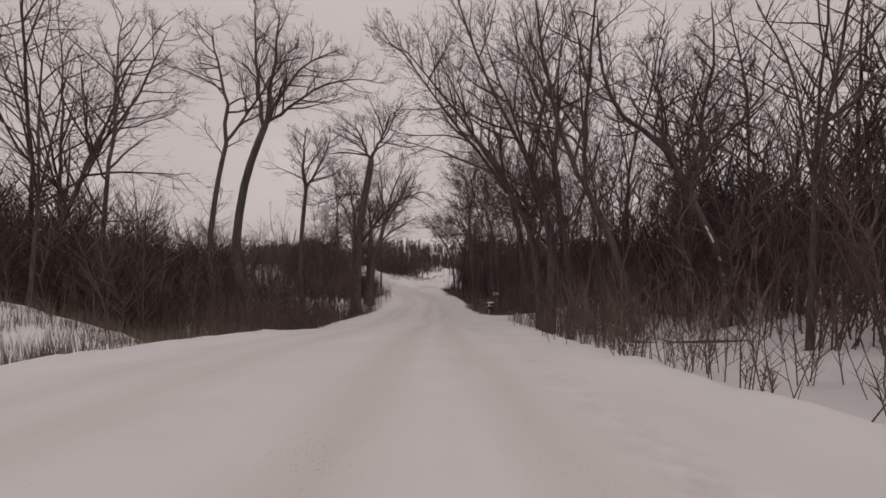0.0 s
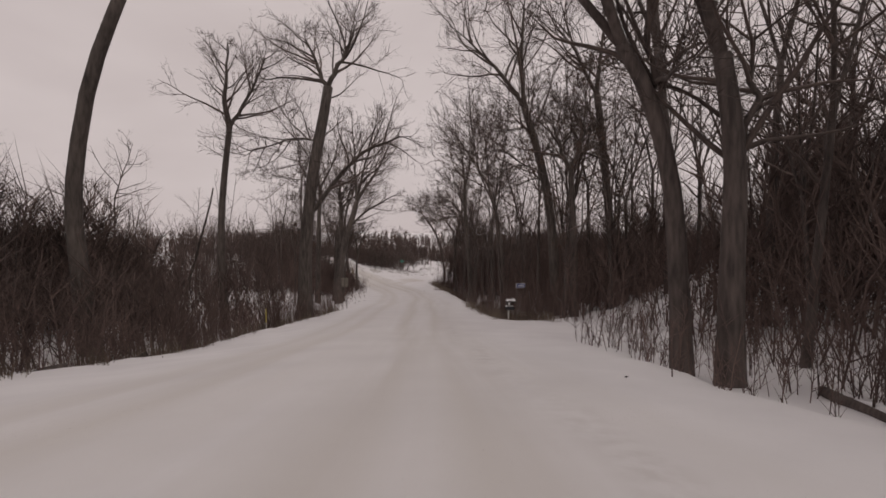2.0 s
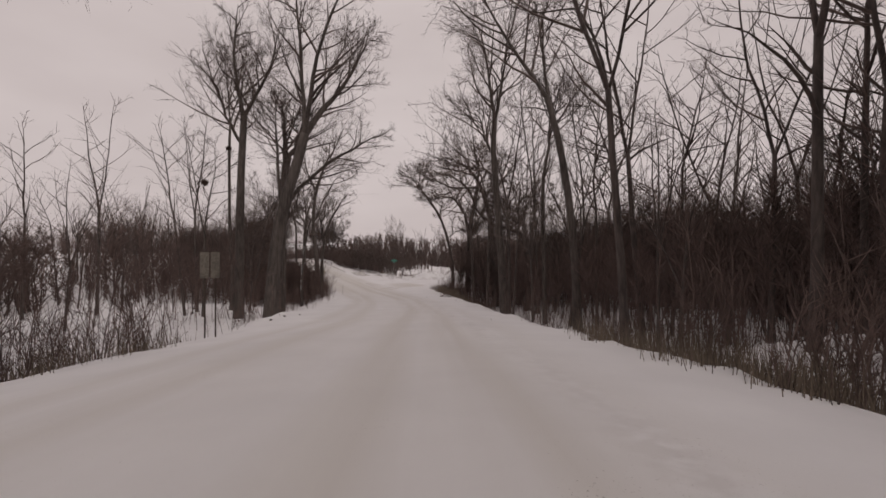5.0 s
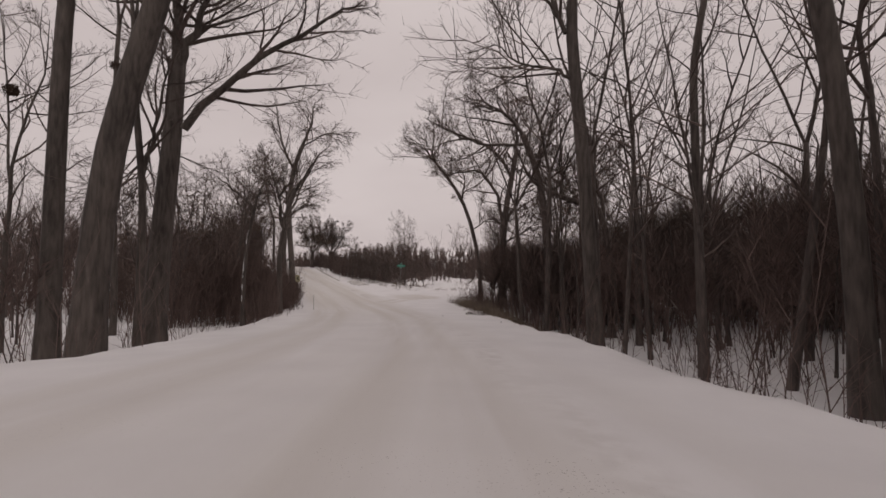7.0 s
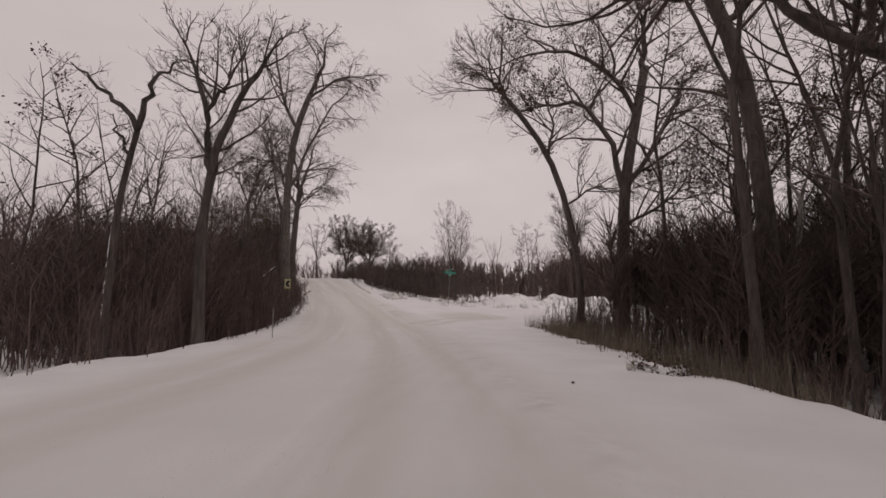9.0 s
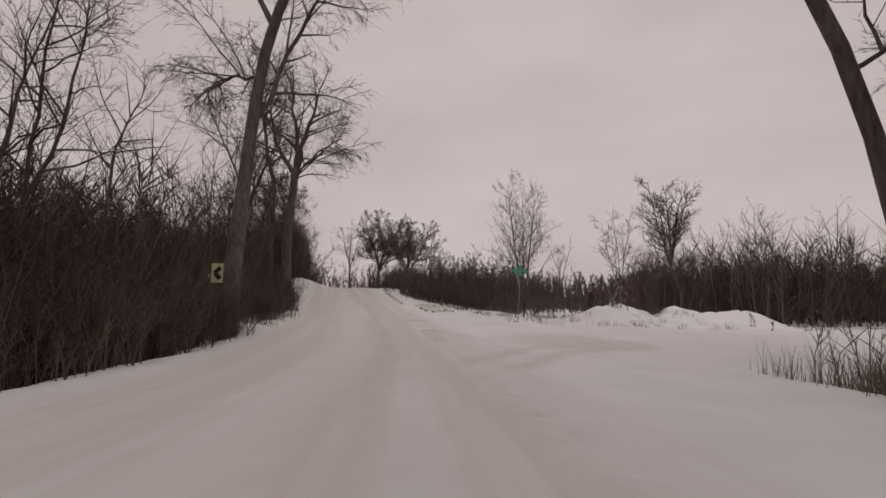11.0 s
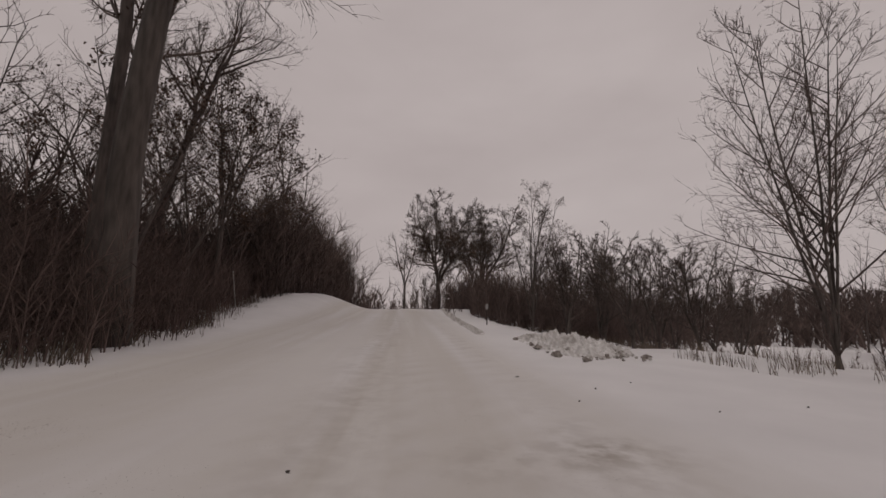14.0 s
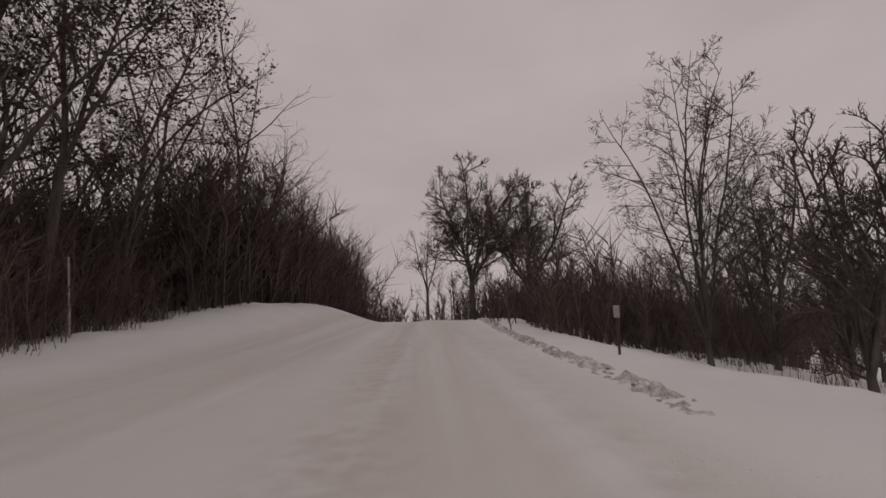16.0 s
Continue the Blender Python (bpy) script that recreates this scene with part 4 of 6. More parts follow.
for i, (tx, ty, th) in enumerate(((-18.0, 152.2, 5.2), (-16.6, 153.6, 5.4), (-18.4, 156.8, 6.0), (-15.2, 151.4, 5.0), (-16.6, 157.8, 6.0), (-14.0, 155.2, 5.8), (-12.6, 152.6, 5.0),
                                  (-17.2, 163.0, 7.8), (-14.6, 162.0, 7.2), (-12.4, 165.5, 7.8), (-16.5, 170.0, 7.6), (-11.0, 159.5, 6.4), (-19.6, 168.0, 6.2), (-13.6, 171.0, 7.5), (-9.0, 163.5, 6.6), (-7.2, 168.5, 7.4), (-22.0, 175.0, 7.0))):
    make_tree("bare many-stemmed thorn tree behind the snow ridge", tx, ty, 150 + i, th, 0.09, 0.5, leaders=4, spread=0.26, limbs=12, gnarl=0.14, reach=0.36, twigs=6, fine=5, hairs=2, stout=1.7)

# ---- the woods behind: a few shapes, repeated ----
PATTERN, PATTERN_FAR = [], []
SHAPES = ((22, 0.17, 9, 2, 0.3, 9, 0), (25, 0.2, 12, 2, 0.28, 9, 0), (18, 0.14, 7, 3, 0.4, 7, 0), (15, 0.16, 4.5, 3, 0.55, 8, 700), (22, 0.15, 11, 1, 0.1, 15, 0), (12, 0.09, 3, 3, 0.35, 6, 0))
for i, (h, rad, fk, ld, sp, lm, lv) in enumerate(SHAPES):
    for near in (True, False):
        px, py = place(20 + 13 * i, -24 - 3 * i if near else -52 - 2 * i)
        shape = make_tree("slim bare grey tree standing in the brush", px, py, 70 + i, h, rad, fk, leaders=ld, spread=sp, limbs=lm if near else int(lm * 0.7), twigs=4 if near else 3, fine=3 if near else 2, hairs=1 if near else 0, low=0.3 if near else 0.05, leaves=lv if near else 0, bark=M_BARK_DARK)
        (PATTERN if near else PATTERN_FAR).append(shape)
rw = np.random.RandomState(5)
placed = [(o.matrix_world.translation.x, o.matrix_world.translation.y) for o in bpy.data.objects if o.name.startswith("tree") and o.parent is None]


BACK = []  # trees deeper in the woods, joined below


def scatter_tree(s, off, scale=1.0, kind=None):
    x, y = place(s, off)
    if near_line(x, y, DRIVE) < 3.4 or near_line(x, y, SIDE) < 8 or (24 < s < 78 and -46 < off < 0 and kind not in (3, 5)) or (s > 106 and 0 < off < 14):
        return
    if min((x - a) ** 2 + (y - b) ** 2 for a, b in placed) < 2.2 ** 2:
        return
    placed.append((x, y))
    k = (PATTERN if abs(off) < 21 else PATTERN_FAR)[kind if kind is not None else rw.randint(len(PATTERN))]
    m = pose(x, y, floor_at(x, y) - 0.1, rw.normal(0, 3), rw.normal(0, 3), rw.uniform(0, 360)) @ Matrix.Scale(scale * rw.uniform(0.8, 1.15), 4)
    if abs(off) < 21:
        copy_thing(k, m)
    else:
        BACK.append((k, np.array(m)))


for _ in range(105):
    scatter_tree(rw.uniform(-4, 130), -rw.uniform(14, 62), 0.8)
for _ in range(215):
    scatter_tree(rw.uniform(4, 122), 9.5 + 44 * rw.uniform(0, 1) ** 1.15, 0.92)
for _ in range(110):
    scatter_tree(rw.uniform(122, 182), -11.5 - 32 * rw.uniform(0, 1) ** 1.2, 0.64)
for _ in range(30):
    scatter_tree(rw.uniform(46, 84), rw.uniform(13, 20.5), 0.9, rw.choice([0, 1, 4]))
for _ in range(40):
    scatter_tree(rw.uniform(24, 76), -rw.uniform(14, 40), 0.75, rw.choice([3, 5]))
for _ in range(40):
    scatter_tree(rw.uniform(82, 124), rw.uniform(8.5, 20.5), 0.85, rw.choice([0, 1, 2, 4]))
for _ in range(36):
    scatter_tree(rw.uniform(158, 205), -rw.uniform(9.5, 27), 0.6, rw.choice([0, 2, 3, 5]))
for _ in range(24):
    scatter_tree(rw.uniform(168, 200), -rw.uniform(9.5, 17), 0.74, rw.choice([0, 2, 4]))
for _ in range(8):
    scatter_tree(rw.uniform(172, 205), rw.uniform(6, 22), 0.55, rw.choice([2, 3, 5]))
for _ in range(16):
    scatter_tree(rw.uniform(150, 185), rw.uniform(34, 75), 0.62, rw.choice([0, 2, 3, 5]))


# tall trees on the slope behind the drive
for i, (tx, ty, k, size) in enumerate(((15.6, 53.6, 0, 0.95), (19.0, 56.5, 1, 0.9), (22.5, 61.0, 4, 1.0), (20.5, 48.6, 0, 0.85), (28.6, 52.6, 2, 1.0), (31.0, 57.0, 1, 0.8), (24.5, 67.0, 0, 0.95), (27.0, 46.5, 4, 0.9),
                                       (17.5, 61.5, 2, 1.0), (24.0, 43.0, 1, 0.85), (33.0, 49.0, 0, 0.8), (17.4, 51.0, 2, 1.05), (21.5, 53.8, 0, 1.0), (23.8, 57.4, 2, 1.15), (19.5, 66.0, 4, 0.95), (12.4, 61.0, 2, 1.1), (35.5, 63.5, 4, 0.9))):
    copy_thing(PATTERN[k], pose(tx, ty, floor_at(tx, ty) - 0.1, 0, 0, 47 * i) @ Matrix.Scale(size, 4))
for i, (tx, ty, k, size) in enumerate(((17.0, 181.0, 0, 0.72), (22.0, 178.5, 2, 0.95), (25.5, 183.0, 4, 0.8), (29.5, 176.0, 2, 0.9), (5.2, 194.5, 4, 0.6))):  # beyond the side road
    copy_thing(PATTERN[k], pose(tx, ty, floor_at(tx, ty) - 0.1, 0, 0, 47 * i) @ Matrix.Scale(size, 4))
for name, label, mat, pick in (("background_trunks", "trunks of bare trees deeper in the woods", M_BARK_DARK, "trunk"), ("background_crowns", "bare crowns of trees deeper in the woods", M_TWIG, "crown")):
    some = []
    for k, m in BACK:
        me = next(c for c in k.children if c.name.startswith(pick)).data
        v = np.empty(len(me.vertices) * 3, np.float32)
        me.vertices.foreach_get("co", v)
        v = v.reshape(-1, 3) @ m[:3, :3].T + m[:3, 3]
        li, tot = np.empty(len(me.loops), np.int32), np.empty(len(me.polygons), np.int32)
        me.loops.foreach_get("vertex_index", li)
        me.polygons.foreach_get("loop_total", tot)
        start = np.r_[0, np.cumsum(tot)[:-1]]
        some.append((v, [li[start[tot == n][:, None] + np.arange(n)] for n in np.unique(tot)]))
    v, f = merged(*some)
    tagged(new(name, mesh_from(name, v, f, mat)), label, "woods", kind="stuff")

# ---- undergrowth: thickets of thin stems ----
def thicket(name, label, spots, seed, h, stems, sub, thick, mat, spread=0.35, first=0.12):
    r = np.random.RandomState(seed)
    xs, ys = np.repeat([p[0] for p in spots], stems), np.repeat([p[1] for p in spots], stems)
    hs = np.repeat(r.uniform(*h, len(spots)), stems) * r.uniform(0.5, 1.1, len(xs))
    xs, ys = xs + r.normal(0, spread, len(xs)), ys + r.normal(0, spread, len(xs))
    base = np.c_[xs, ys, land(xs, ys)[0] - 0.08]
    d = np.c_[r.normal(0, 0.17, (len(xs), 2)), np.ones(len(xs))]
    d /= np.linalg.norm(d, axis=1)[:, None]
    mid = base + d * hs[:, None] * 0.5
    top = mid + (d + r.normal(0, 0.2, d.shape)) * hs[:, None] * 0.5
    lines = np.stack([base, mid, top], 1)
    rad = thick * r.uniform(0.7, 1.3, (len(xs), 1)) * np.array([[1.0, 0.75, 0.35]])
    p, tip, w = twigs_on(r, lines, sub, hs * 0.36, 0.4, 1.15, 0.15, first, thick * 0.66)
    v, f = merged(tube_arrays(lines, rad), spikes(p, tip, w))
    return tagged(new(name, mesh_from(name, v, f, mat)), label, "undergrowth", kind="stuff")


SIGHTS = [((-11.17, 47.0), (-4.0, 35.0)), ((-9.72, 65.3), (-4.0, 48.0)), ((-19.16, 121.2), (-8.0, 102.0)), ((-13.4, 108.6), (-7.0, 97.0)), ((-21.95, 152.4), (-20.0, 144.0)),
          ((-9.43, 140.95), (-10.0, 132.0)), ((-25.2, 128.0), (-20.0, 125.2)), ((5.1, 46.4), (0.0, 36.0))]  # open ground in front of posts and signs


def clearing(s, o):
    """The open snowy wet ground on both sides, where only thin stems stand; o is counted from the road's edge."""
    return (64 < s < min(126, 103.5 - 1.15 * (o + 2.5)) and -38 < o < 0) or (60 < s < 121 and 0 < o < 30)


def spots_along(r, n, s0, s1, o0, o1, power=1.0, drive=2.2, side=7.5, thin=0.0):
    out = []
    while len(out) < n:
        s, o = r.uniform(s0, s1), o0 + (o1 - o0) * r.uniform(0, 1) ** power
        e = np.interp(s, *LEFT_EDGE) if o < 0 else np.interp(s, *RIGHT_EDGE)
        x, y = place(s, o + e)
        if any(near_line(x, y, line) < 0.8 for line in SIGHTS) or (22 < s < 37 and 0 < o < 9 and r.uniform() < 0.62) or near_line(x, y, DRIVE) < drive or near_line(x, y, SIDE) < side or (9 < s < 20 and -8.5 < o < 0) or (7 < s < 21 and 1.5 < o < 9 and r.uniform() < 0.5) or (35.5 < s < 46.3 and 0 < o < 3) or (thin and clearing(s, o) and r.uniform() < thin):
            n -= 0.3
            continue
        out.append((x, y))
    return out


ru = np.random.RandomState(8)
thicket("undergrowth", "leafless brown brush along the road's verge", spots_along(ru, 300, -8, 128, -0.5, -5.5, thin=0.97), 81, (1.2, 3.2), 7, 14, 0.014, M_BRUSH)
thicket("undergrowth", "dense leafless brown brush on wet ground", spots_along(ru, 360, -8, 128, -5, -28, 1.1, thin=0.97), 86, (2.6, 6.2), 7, 12, 0.029, M_BRUSH, 0.7)
thicket("undergrowth", "leafless brown brush on the snowy bank", spots_along(ru, 230, -2, 121, 0.7, 6, thin=0.96), 82, (1.0, 3.0), 6, 14, 0.013, M_BRUSH)
thicket("undergrowth", "dense leafless brown brush under the trees", spots_along(ru, 430, -2, 124, 5, 27, 1.1, thin=0.97), 87, (2.6, 6.4), 7, 12, 0.030, M_BRUSH, 0.7)
thicket("undergrowth", "dense dark brush behind the oaks", spots_along(ru, 130, 84, 124, 28, 40, 1.0), 90, (2.6, 6.4), 7, 12, 0.030, M_BRUSH, 0.7)
thicket("undergrowth", "dark brush at the foot of the wooded bank", spots_along(ru, 240, 120, 182, -0.6, -5), 83, (1.0, 3.2), 7, 18, 0.014, M_BRUSH)
thicket("undergrowth", "dense dark brush under the trees of the bank", spots_along(ru, 260, 120, 184, -4, -22, 1.1), 88, (2.6, 6.5), 7, 12, 0.029, M_BRUSH, 0.7)
thicket("undergrowth", "low bare shrubs at the edge of the field", spots_along(ru, 80, 166, 205, 4, 18, 1.2), 84, (2.0, 5.0), 8, 24, 0.02, M_BRUSH)
thicket("undergrowth", "bare twiggy shrubs behind the ridge of ploughed snow", spots_along(ru, 60, 162, 186, 1.4, 12), 89, (1.5, 4.2), 8, 26, 0.017, M_BRUSH)
thicket("undergrowth", "thin saplings and whips standing along the verge", spots_along(ru, 220, 0, 125, 0.5, 7, 1.0) + spots_along(ru, 130, 0, 128, -0.6, -7, 1.0) + spots_along(ru, 25, 70, 101, -0.6, -16, 1.0) + spots_along(ru, 90, 66, 118, 0.8, 10, 1.0), 85, (1.0, 4.2), 2, 7, 0.013, M_BRUSH)


thicket("undergrowth", "low brown brush at the foot of the tall elms", spots_along(ru, 100, 127, 152, -0.7, -3.4) + spots_along(np.random.RandomState(21), 70, 117, 128, -0.6, -5), 99, (1.0, 2.6), 7, 14, 0.018, M_BRUSH)
thicket("undergrowth", "leafless brown brush at the mouth of the drive", spots_along(ru, 40, 24, 36, 0.4, 7) + spots_along(ru, 14, 46.5, 58, 0.6, 7), 100, (1.0, 3.0), 4, 9, 0.011, M_BRUSH)
thicket("undergrowth", "tall saplings with bare stems and dark heads of twigs", spots_along(ru, 420, 60, 122, 8, 32) + spots_along(ru, 60, 66, 101, -6, -34), 96, (5.0, 7.8), 2, 44, 0.024, M_BRUSH, 0.7, 0.52)
thicket("undergrowth", "tall dark thicket beside the road before the bend", spots_along(ru, 74, 110, 127, -2.5, -12), 97, (3.5, 6.0), 6, 16, 0.03, M_BRUSH, 0.6, 0.25)
thicket("undergrowth", "tall dark thicket on the wooded bank", spots_along(ru, 120, 144, 182, -2, -10), 98, (2.6, 5.0), 6, 16, 0.03, M_BRUSH, 0.6, 0.15)

rb = np.random.RandomState(18)
thicket("undergrowth", "dark tangled brush at the foot of the leafy oaks", spots_along(rb, 70, 109, 123, 1.4, 12), 124, (1.4, 3.4), 7, 14, 0.018, M_BRUSH, 0.5)


# ---- woods in the distance, on all sides ----
def far_woods(name, label, n, seed, pick, h, thick, first=0.05, subs=28):
    r = np.random.RandomState(seed)
    pts = [pick(r) for _ in range(n)]
    xs, ys = np.array([p[0] for p in pts]), np.array([p[1] for p in pts])
    zs = land(xs, ys)[0]
    hs = r.uniform(*h, n) * (0.8 + 0.25 * waves(xs, ys, 40, 9))
    base = np.c_[xs, ys, zs - 0.3]
    lines = np.stack([base, base + np.c_[r.normal(0, 0.06, (n, 2)) * hs[:, None], hs * 0.5], base + np.c_[r.normal(0, 0.12, (n, 2)) * hs[:, None], hs]], 1)
    rad = thick * r.uniform(0.7, 1.4, (n, 1)) * np.array([[1.3, 0.9, 0.3]])
    p, tip, w = twigs_on(r, lines, subs, hs * 0.34, 0.45, 1.2, 0.25, first, thick * 0.7)
    v, f = merged(tube_arrays(lines, rad), spikes(p, tip, w))
    return tagged(new(name, mesh_from(name, v, f, M_WOODS)), label, "woods", kind="stuff")


def ring(s0, s1, o0, o1, wet=False):
    def pick(r):
        for _ in range(50):
            x, y = place(r.uniform(s0, s1), r.uniform(o0, o1))
            st, of, _ = station(x, y)
            if near_line(x, y, DRIVE) > 3.4 and near_line(x, y, SIDE) > 12 and (wet or not clearing(st[0], of[0] - math.copysign(6, of[0]))):
                break
        return x, y
    return pick


def band(a0, a1, d0, d1):
    def pick(r):
        for _ in range(50):
            a, d = radians(r.uniform(a0, a1)), r.uniform(d0, d1)
            x, y = -12 - d * math.sin(a), 120 + d * math.cos(a)
            if near_line(x, y, SIDE) > 9:
                break
        return x, y
    return pick


far_woods("distant_woods", "dark leafless woods beyond the wet ground", 820, 91, ring(-30, 128, -30, -82), (8, 13), 0.07, 0.1, 30)
far_woods("distant_woods", "tall dark leafless woods across the wet ground", 460, 119, ring(52, 116, -40, -62, True), (8.5, 13), 0.075, 0.08, 34)
far_woods("distant_woods", "dark leafless woods on a hill beyond the wet ground", 1300, 120, ring(20, 165, -66, -128), (8, 13), 0.12, 0.05, 26)
far_woods("distant_woods", "dark leafless trees behind the elms", 120, 121, ring(132, 152, -14, -30), (6, 10), 0.045, 0.2, 30)
far_woods("distant_woods", "dark leafless woods up the slope", 1250, 92, ring(-25, 124, 14, 60), (6.5, 12.5), 0.07, 0.05, 30)
far_woods("distant_woods", "dark leafless woods behind the bank", 420, 93, ring(120, 195, -14, -45), (6, 11), 0.06)
far_woods("distant_woods", "dark leafless woods on the ridge beyond the snowy field", 3400, 94, band(-96, 22, 98, 168), (5.0, 7.6), 0.13, 0.02, 32)
far_woods("distant_woods", "sparse brown brush standing in the snowy field", 170, 110, band(-92, -4, 26, 80), (0.8, 2.2), 0.02, 0.05, 24)
far_woods("distant_woods", "dark leafless young trees beyond the wet ground", 480, 106, ring(20, 126, -14, -40), (4.5, 8.5), 0.05, 0.2)
far_woods("distant_woods", "dark leafless young trees behind the oaks", 560, 101, ring(62, 122, 34, 52), (8, 12), 0.07, 0.1, 30)
far_woods("distant_woods", "dark leafless young trees on the wet ground before the side road", 390, 117, ring(46, 125, 15, 36, True), (8.5, 12.5), 0.038, 0.42, 56)
far_woods("distant_woods", "dark leafless young trees close behind the leafy oaks", 350, 118, ring(104, 124, 12, 32, True), (10, 14.5), 0.042, 0.4, 62)
far_woods("distant_woods", "dark leafless young trees across the side road's mouth", 120, 107, ring(112, 124, 22, 40), (5, 9), 0.05)
far_woods("distant_woods", "leafless grey young trees behind the brush", 480, 108, ring(4, 84, -26, -54), (9, 14), 0.06, 0.12, 38)
far_woods("distant_woods", "dark leafless young trees on the wooded bank", 480, 102, ring(147, 205, -10, -28), (4.5, 8.5), 0.05)
far_woods("distant_woods", "bare young trees along the top of the bank", 260, 112, ring(168, 222, -9.8, -17), (7.5, 11), 0.05)
far_woods("distant_woods", "bare young trees close along the bank", 200, 115, ring(164, 214, -8.2, -12), (5.5, 9.5), 0.045)
far_woods("distant_woods", "bare young trees close along the bank", 200, 116, ring(164, 204, -8.2, -14), (7, 11), 0.045)
far_woods("distant_woods", "dark brush where the road tops the rise", 600, 103, ring(176, 235, 7, 40), (2.6, 5), 0.07)
far_woods("distant_woods", "dark brush behind the ridge of ploughed snow", 180, 104, ring(160, 196, 8.2, 24), (1.4, 2.8), 0.026, 0.1, 36)
def round_about(*centres):
    def pick(r):
        c = centres[r.randint(len(centres))]
        a, d = r.uniform(0, 6.283), 4.5 * r.uniform(0, 1) ** 0.6
        return c[0] + d * math.cos(a), c[1] + d * math.sin(a)
    return pick


far_woods("distant_woods", "dark brush round the foot of the far oaks", 240, 111, round_about((-33.4, 176.0), (-30.0, 181.0), (-28.0, 176.0)), (1.6, 4.2), 0.035)
far_woods("distant_woods", "dark shrubs between the far oaks and the road", 190, 122, round_about((-25.0, 166.0), (-22.6, 161.0), (-26.5, 172.0)), (2.2, 4.8), 0.028, 0.08, 36)
far_woods("distant_woods", "leafless trees where the road goes over the rise", 200, 113, ring(200, 262, -6.4, -30), (7, 11.5), 0.065)
far_woods("distant_woods", "leafless trees where the road goes over the rise", 160, 114, ring(200, 262, 5, 26), (4, 7.5), 0.06)
far_woods("distant_woods", "low dark brush along the bank top", 260, 105, ring(186, 240, -9, -30), (2.6, 6), 0.05)
far_woods("distant_woods", "dark leafless trees beyond the side road", 260, 109, band(-48, -20, 48, 85), (6, 9.5), 0.055)
far_woods("distant_woods", "dense dark brush beyond the side road", 300, 123, band(-46, -17, 52, 72), (5.0, 8.5), 0.06, 0.02, 32)
far_woods("distant_woods", "dark leafless woods on a far hill", 260, 95, band(24, 64, 110, 210), (7, 13), 0.13)


# ---- things beside the road ----
def plain(name, colour, rough=0.6, metallic=0.0, scale=14, spread=0.12, bump=0.15):
    lo = tuple(c * (1 - spread * 2) for c in colour)
    hi = tuple(min(1, c * (1 + spread)) for c in colour)
    return material(name, lo, hi, scale, rough, bump, metallic=metallic)


M_POST = plain("weathered_post", (0.42, 0.40, 0.37), 0.85, spread=0.25)
M_BLACK = plain("black_plastic", (0.009, 0.0065, 0.0065), 0.85)
M_GREYBOX = plain("dull_grey_metal", (0.05, 0.04, 0.037), 0.7, 0.1, spread=0.3)
M_BLUE = plain("blue_sign_sheet", (0.016, 0.03, 0.16), 0.5)
M_WHITE = plain("white_sign_sheet", (0.62, 0.62, 0.62), 0.5)
M_GREEN = plain("green_sign_sheet", (0.012, 0.215, 0.15), 0.45)
M_STEEL = plain("galvanised_steel", (0.26, 0.26, 0.255), 0.5, 0.6, spread=0.25)
M_OLDSTEEL = plain("rusty_steel", (0.17, 0.145, 0.13), 0.6, 0.4, spread=0.3)
M_TAN = plain("faded_tan_sheet", (0.20, 0.175, 0.145), 0.7, spread=0.3)
M_PLATE = plain("dull_white_plate", (0.34, 0.32, 0.31), 0.6)
M_SIGNTEXT = plain("pale_green_lettering", (0.22, 0.42, 0.36), 0.5)
M_YELLOW = plain("faded_yellow", (0.52, 0.42, 0.05), 0.5)
M_DULLYEL = plain("dull_yellow_sheet", (0.30, 0.25, 0.07), 0.6)
M_PALEYEL = plain("pale_yellow_sheet", (0.46, 0.42, 0.27), 0.6)
M_RUST = plain("dark_brown_post", (0.06, 0.042, 0.033), 0.8)
M_SIDING = plain("dark_board_siding", (0.06, 0.042, 0.036), 0.8, spread=0.3)
M_GLASS = plain("dark_window_glass", (0.02, 0.022, 0.025), 0.1, bump=0.0)
M_DIRT = plain("frozen_earth", (0.075, 0.06, 0.05), 0.95, spread=0.4, bump=0.6)


def box(bm, cx, cy, cz, sx, sy, sz, bevel=0.0):
    r = bmesh.ops.create_cube(bm, size=1.0, matrix=Matrix.Translation((cx, cy, cz)) @ Matrix.Diagonal((sx, sy, sz, 1)))
    if bevel:
        edges = list({e for v in r["verts"] for e in v.link_edges})
        bmesh.ops.bevel(bm, geom=edges, offset=bevel, segments=2, affect="EDGES", profile=0.6)


def rod(bm, p, q, r1, r2, sides=10):
    p, q = Vector(p), Vector(q)
    m = Matrix.Translation((p + q) / 2) @ (q - p).to_track_quat("Z", "Y").to_matrix().to_4x4()
    bmesh.ops.create_cone(bm, cap_ends=True, segments=sides, radius1=r1, radius2=r2, depth=(q - p).length, matrix=m)


def solid(name, fill, mat, parent, label="", smooth=False):
    bm = bmesh.new()
    fill(bm)
    me = bpy.data.meshes.new(name)
    bm.to_mesh(me)
    bm.free()
    me.materials.append(mat)
    if smooth:
        me.polygons.foreach_set("use_smooth", [True] * len(me.polygons))
    return part(name, me, parent, label)


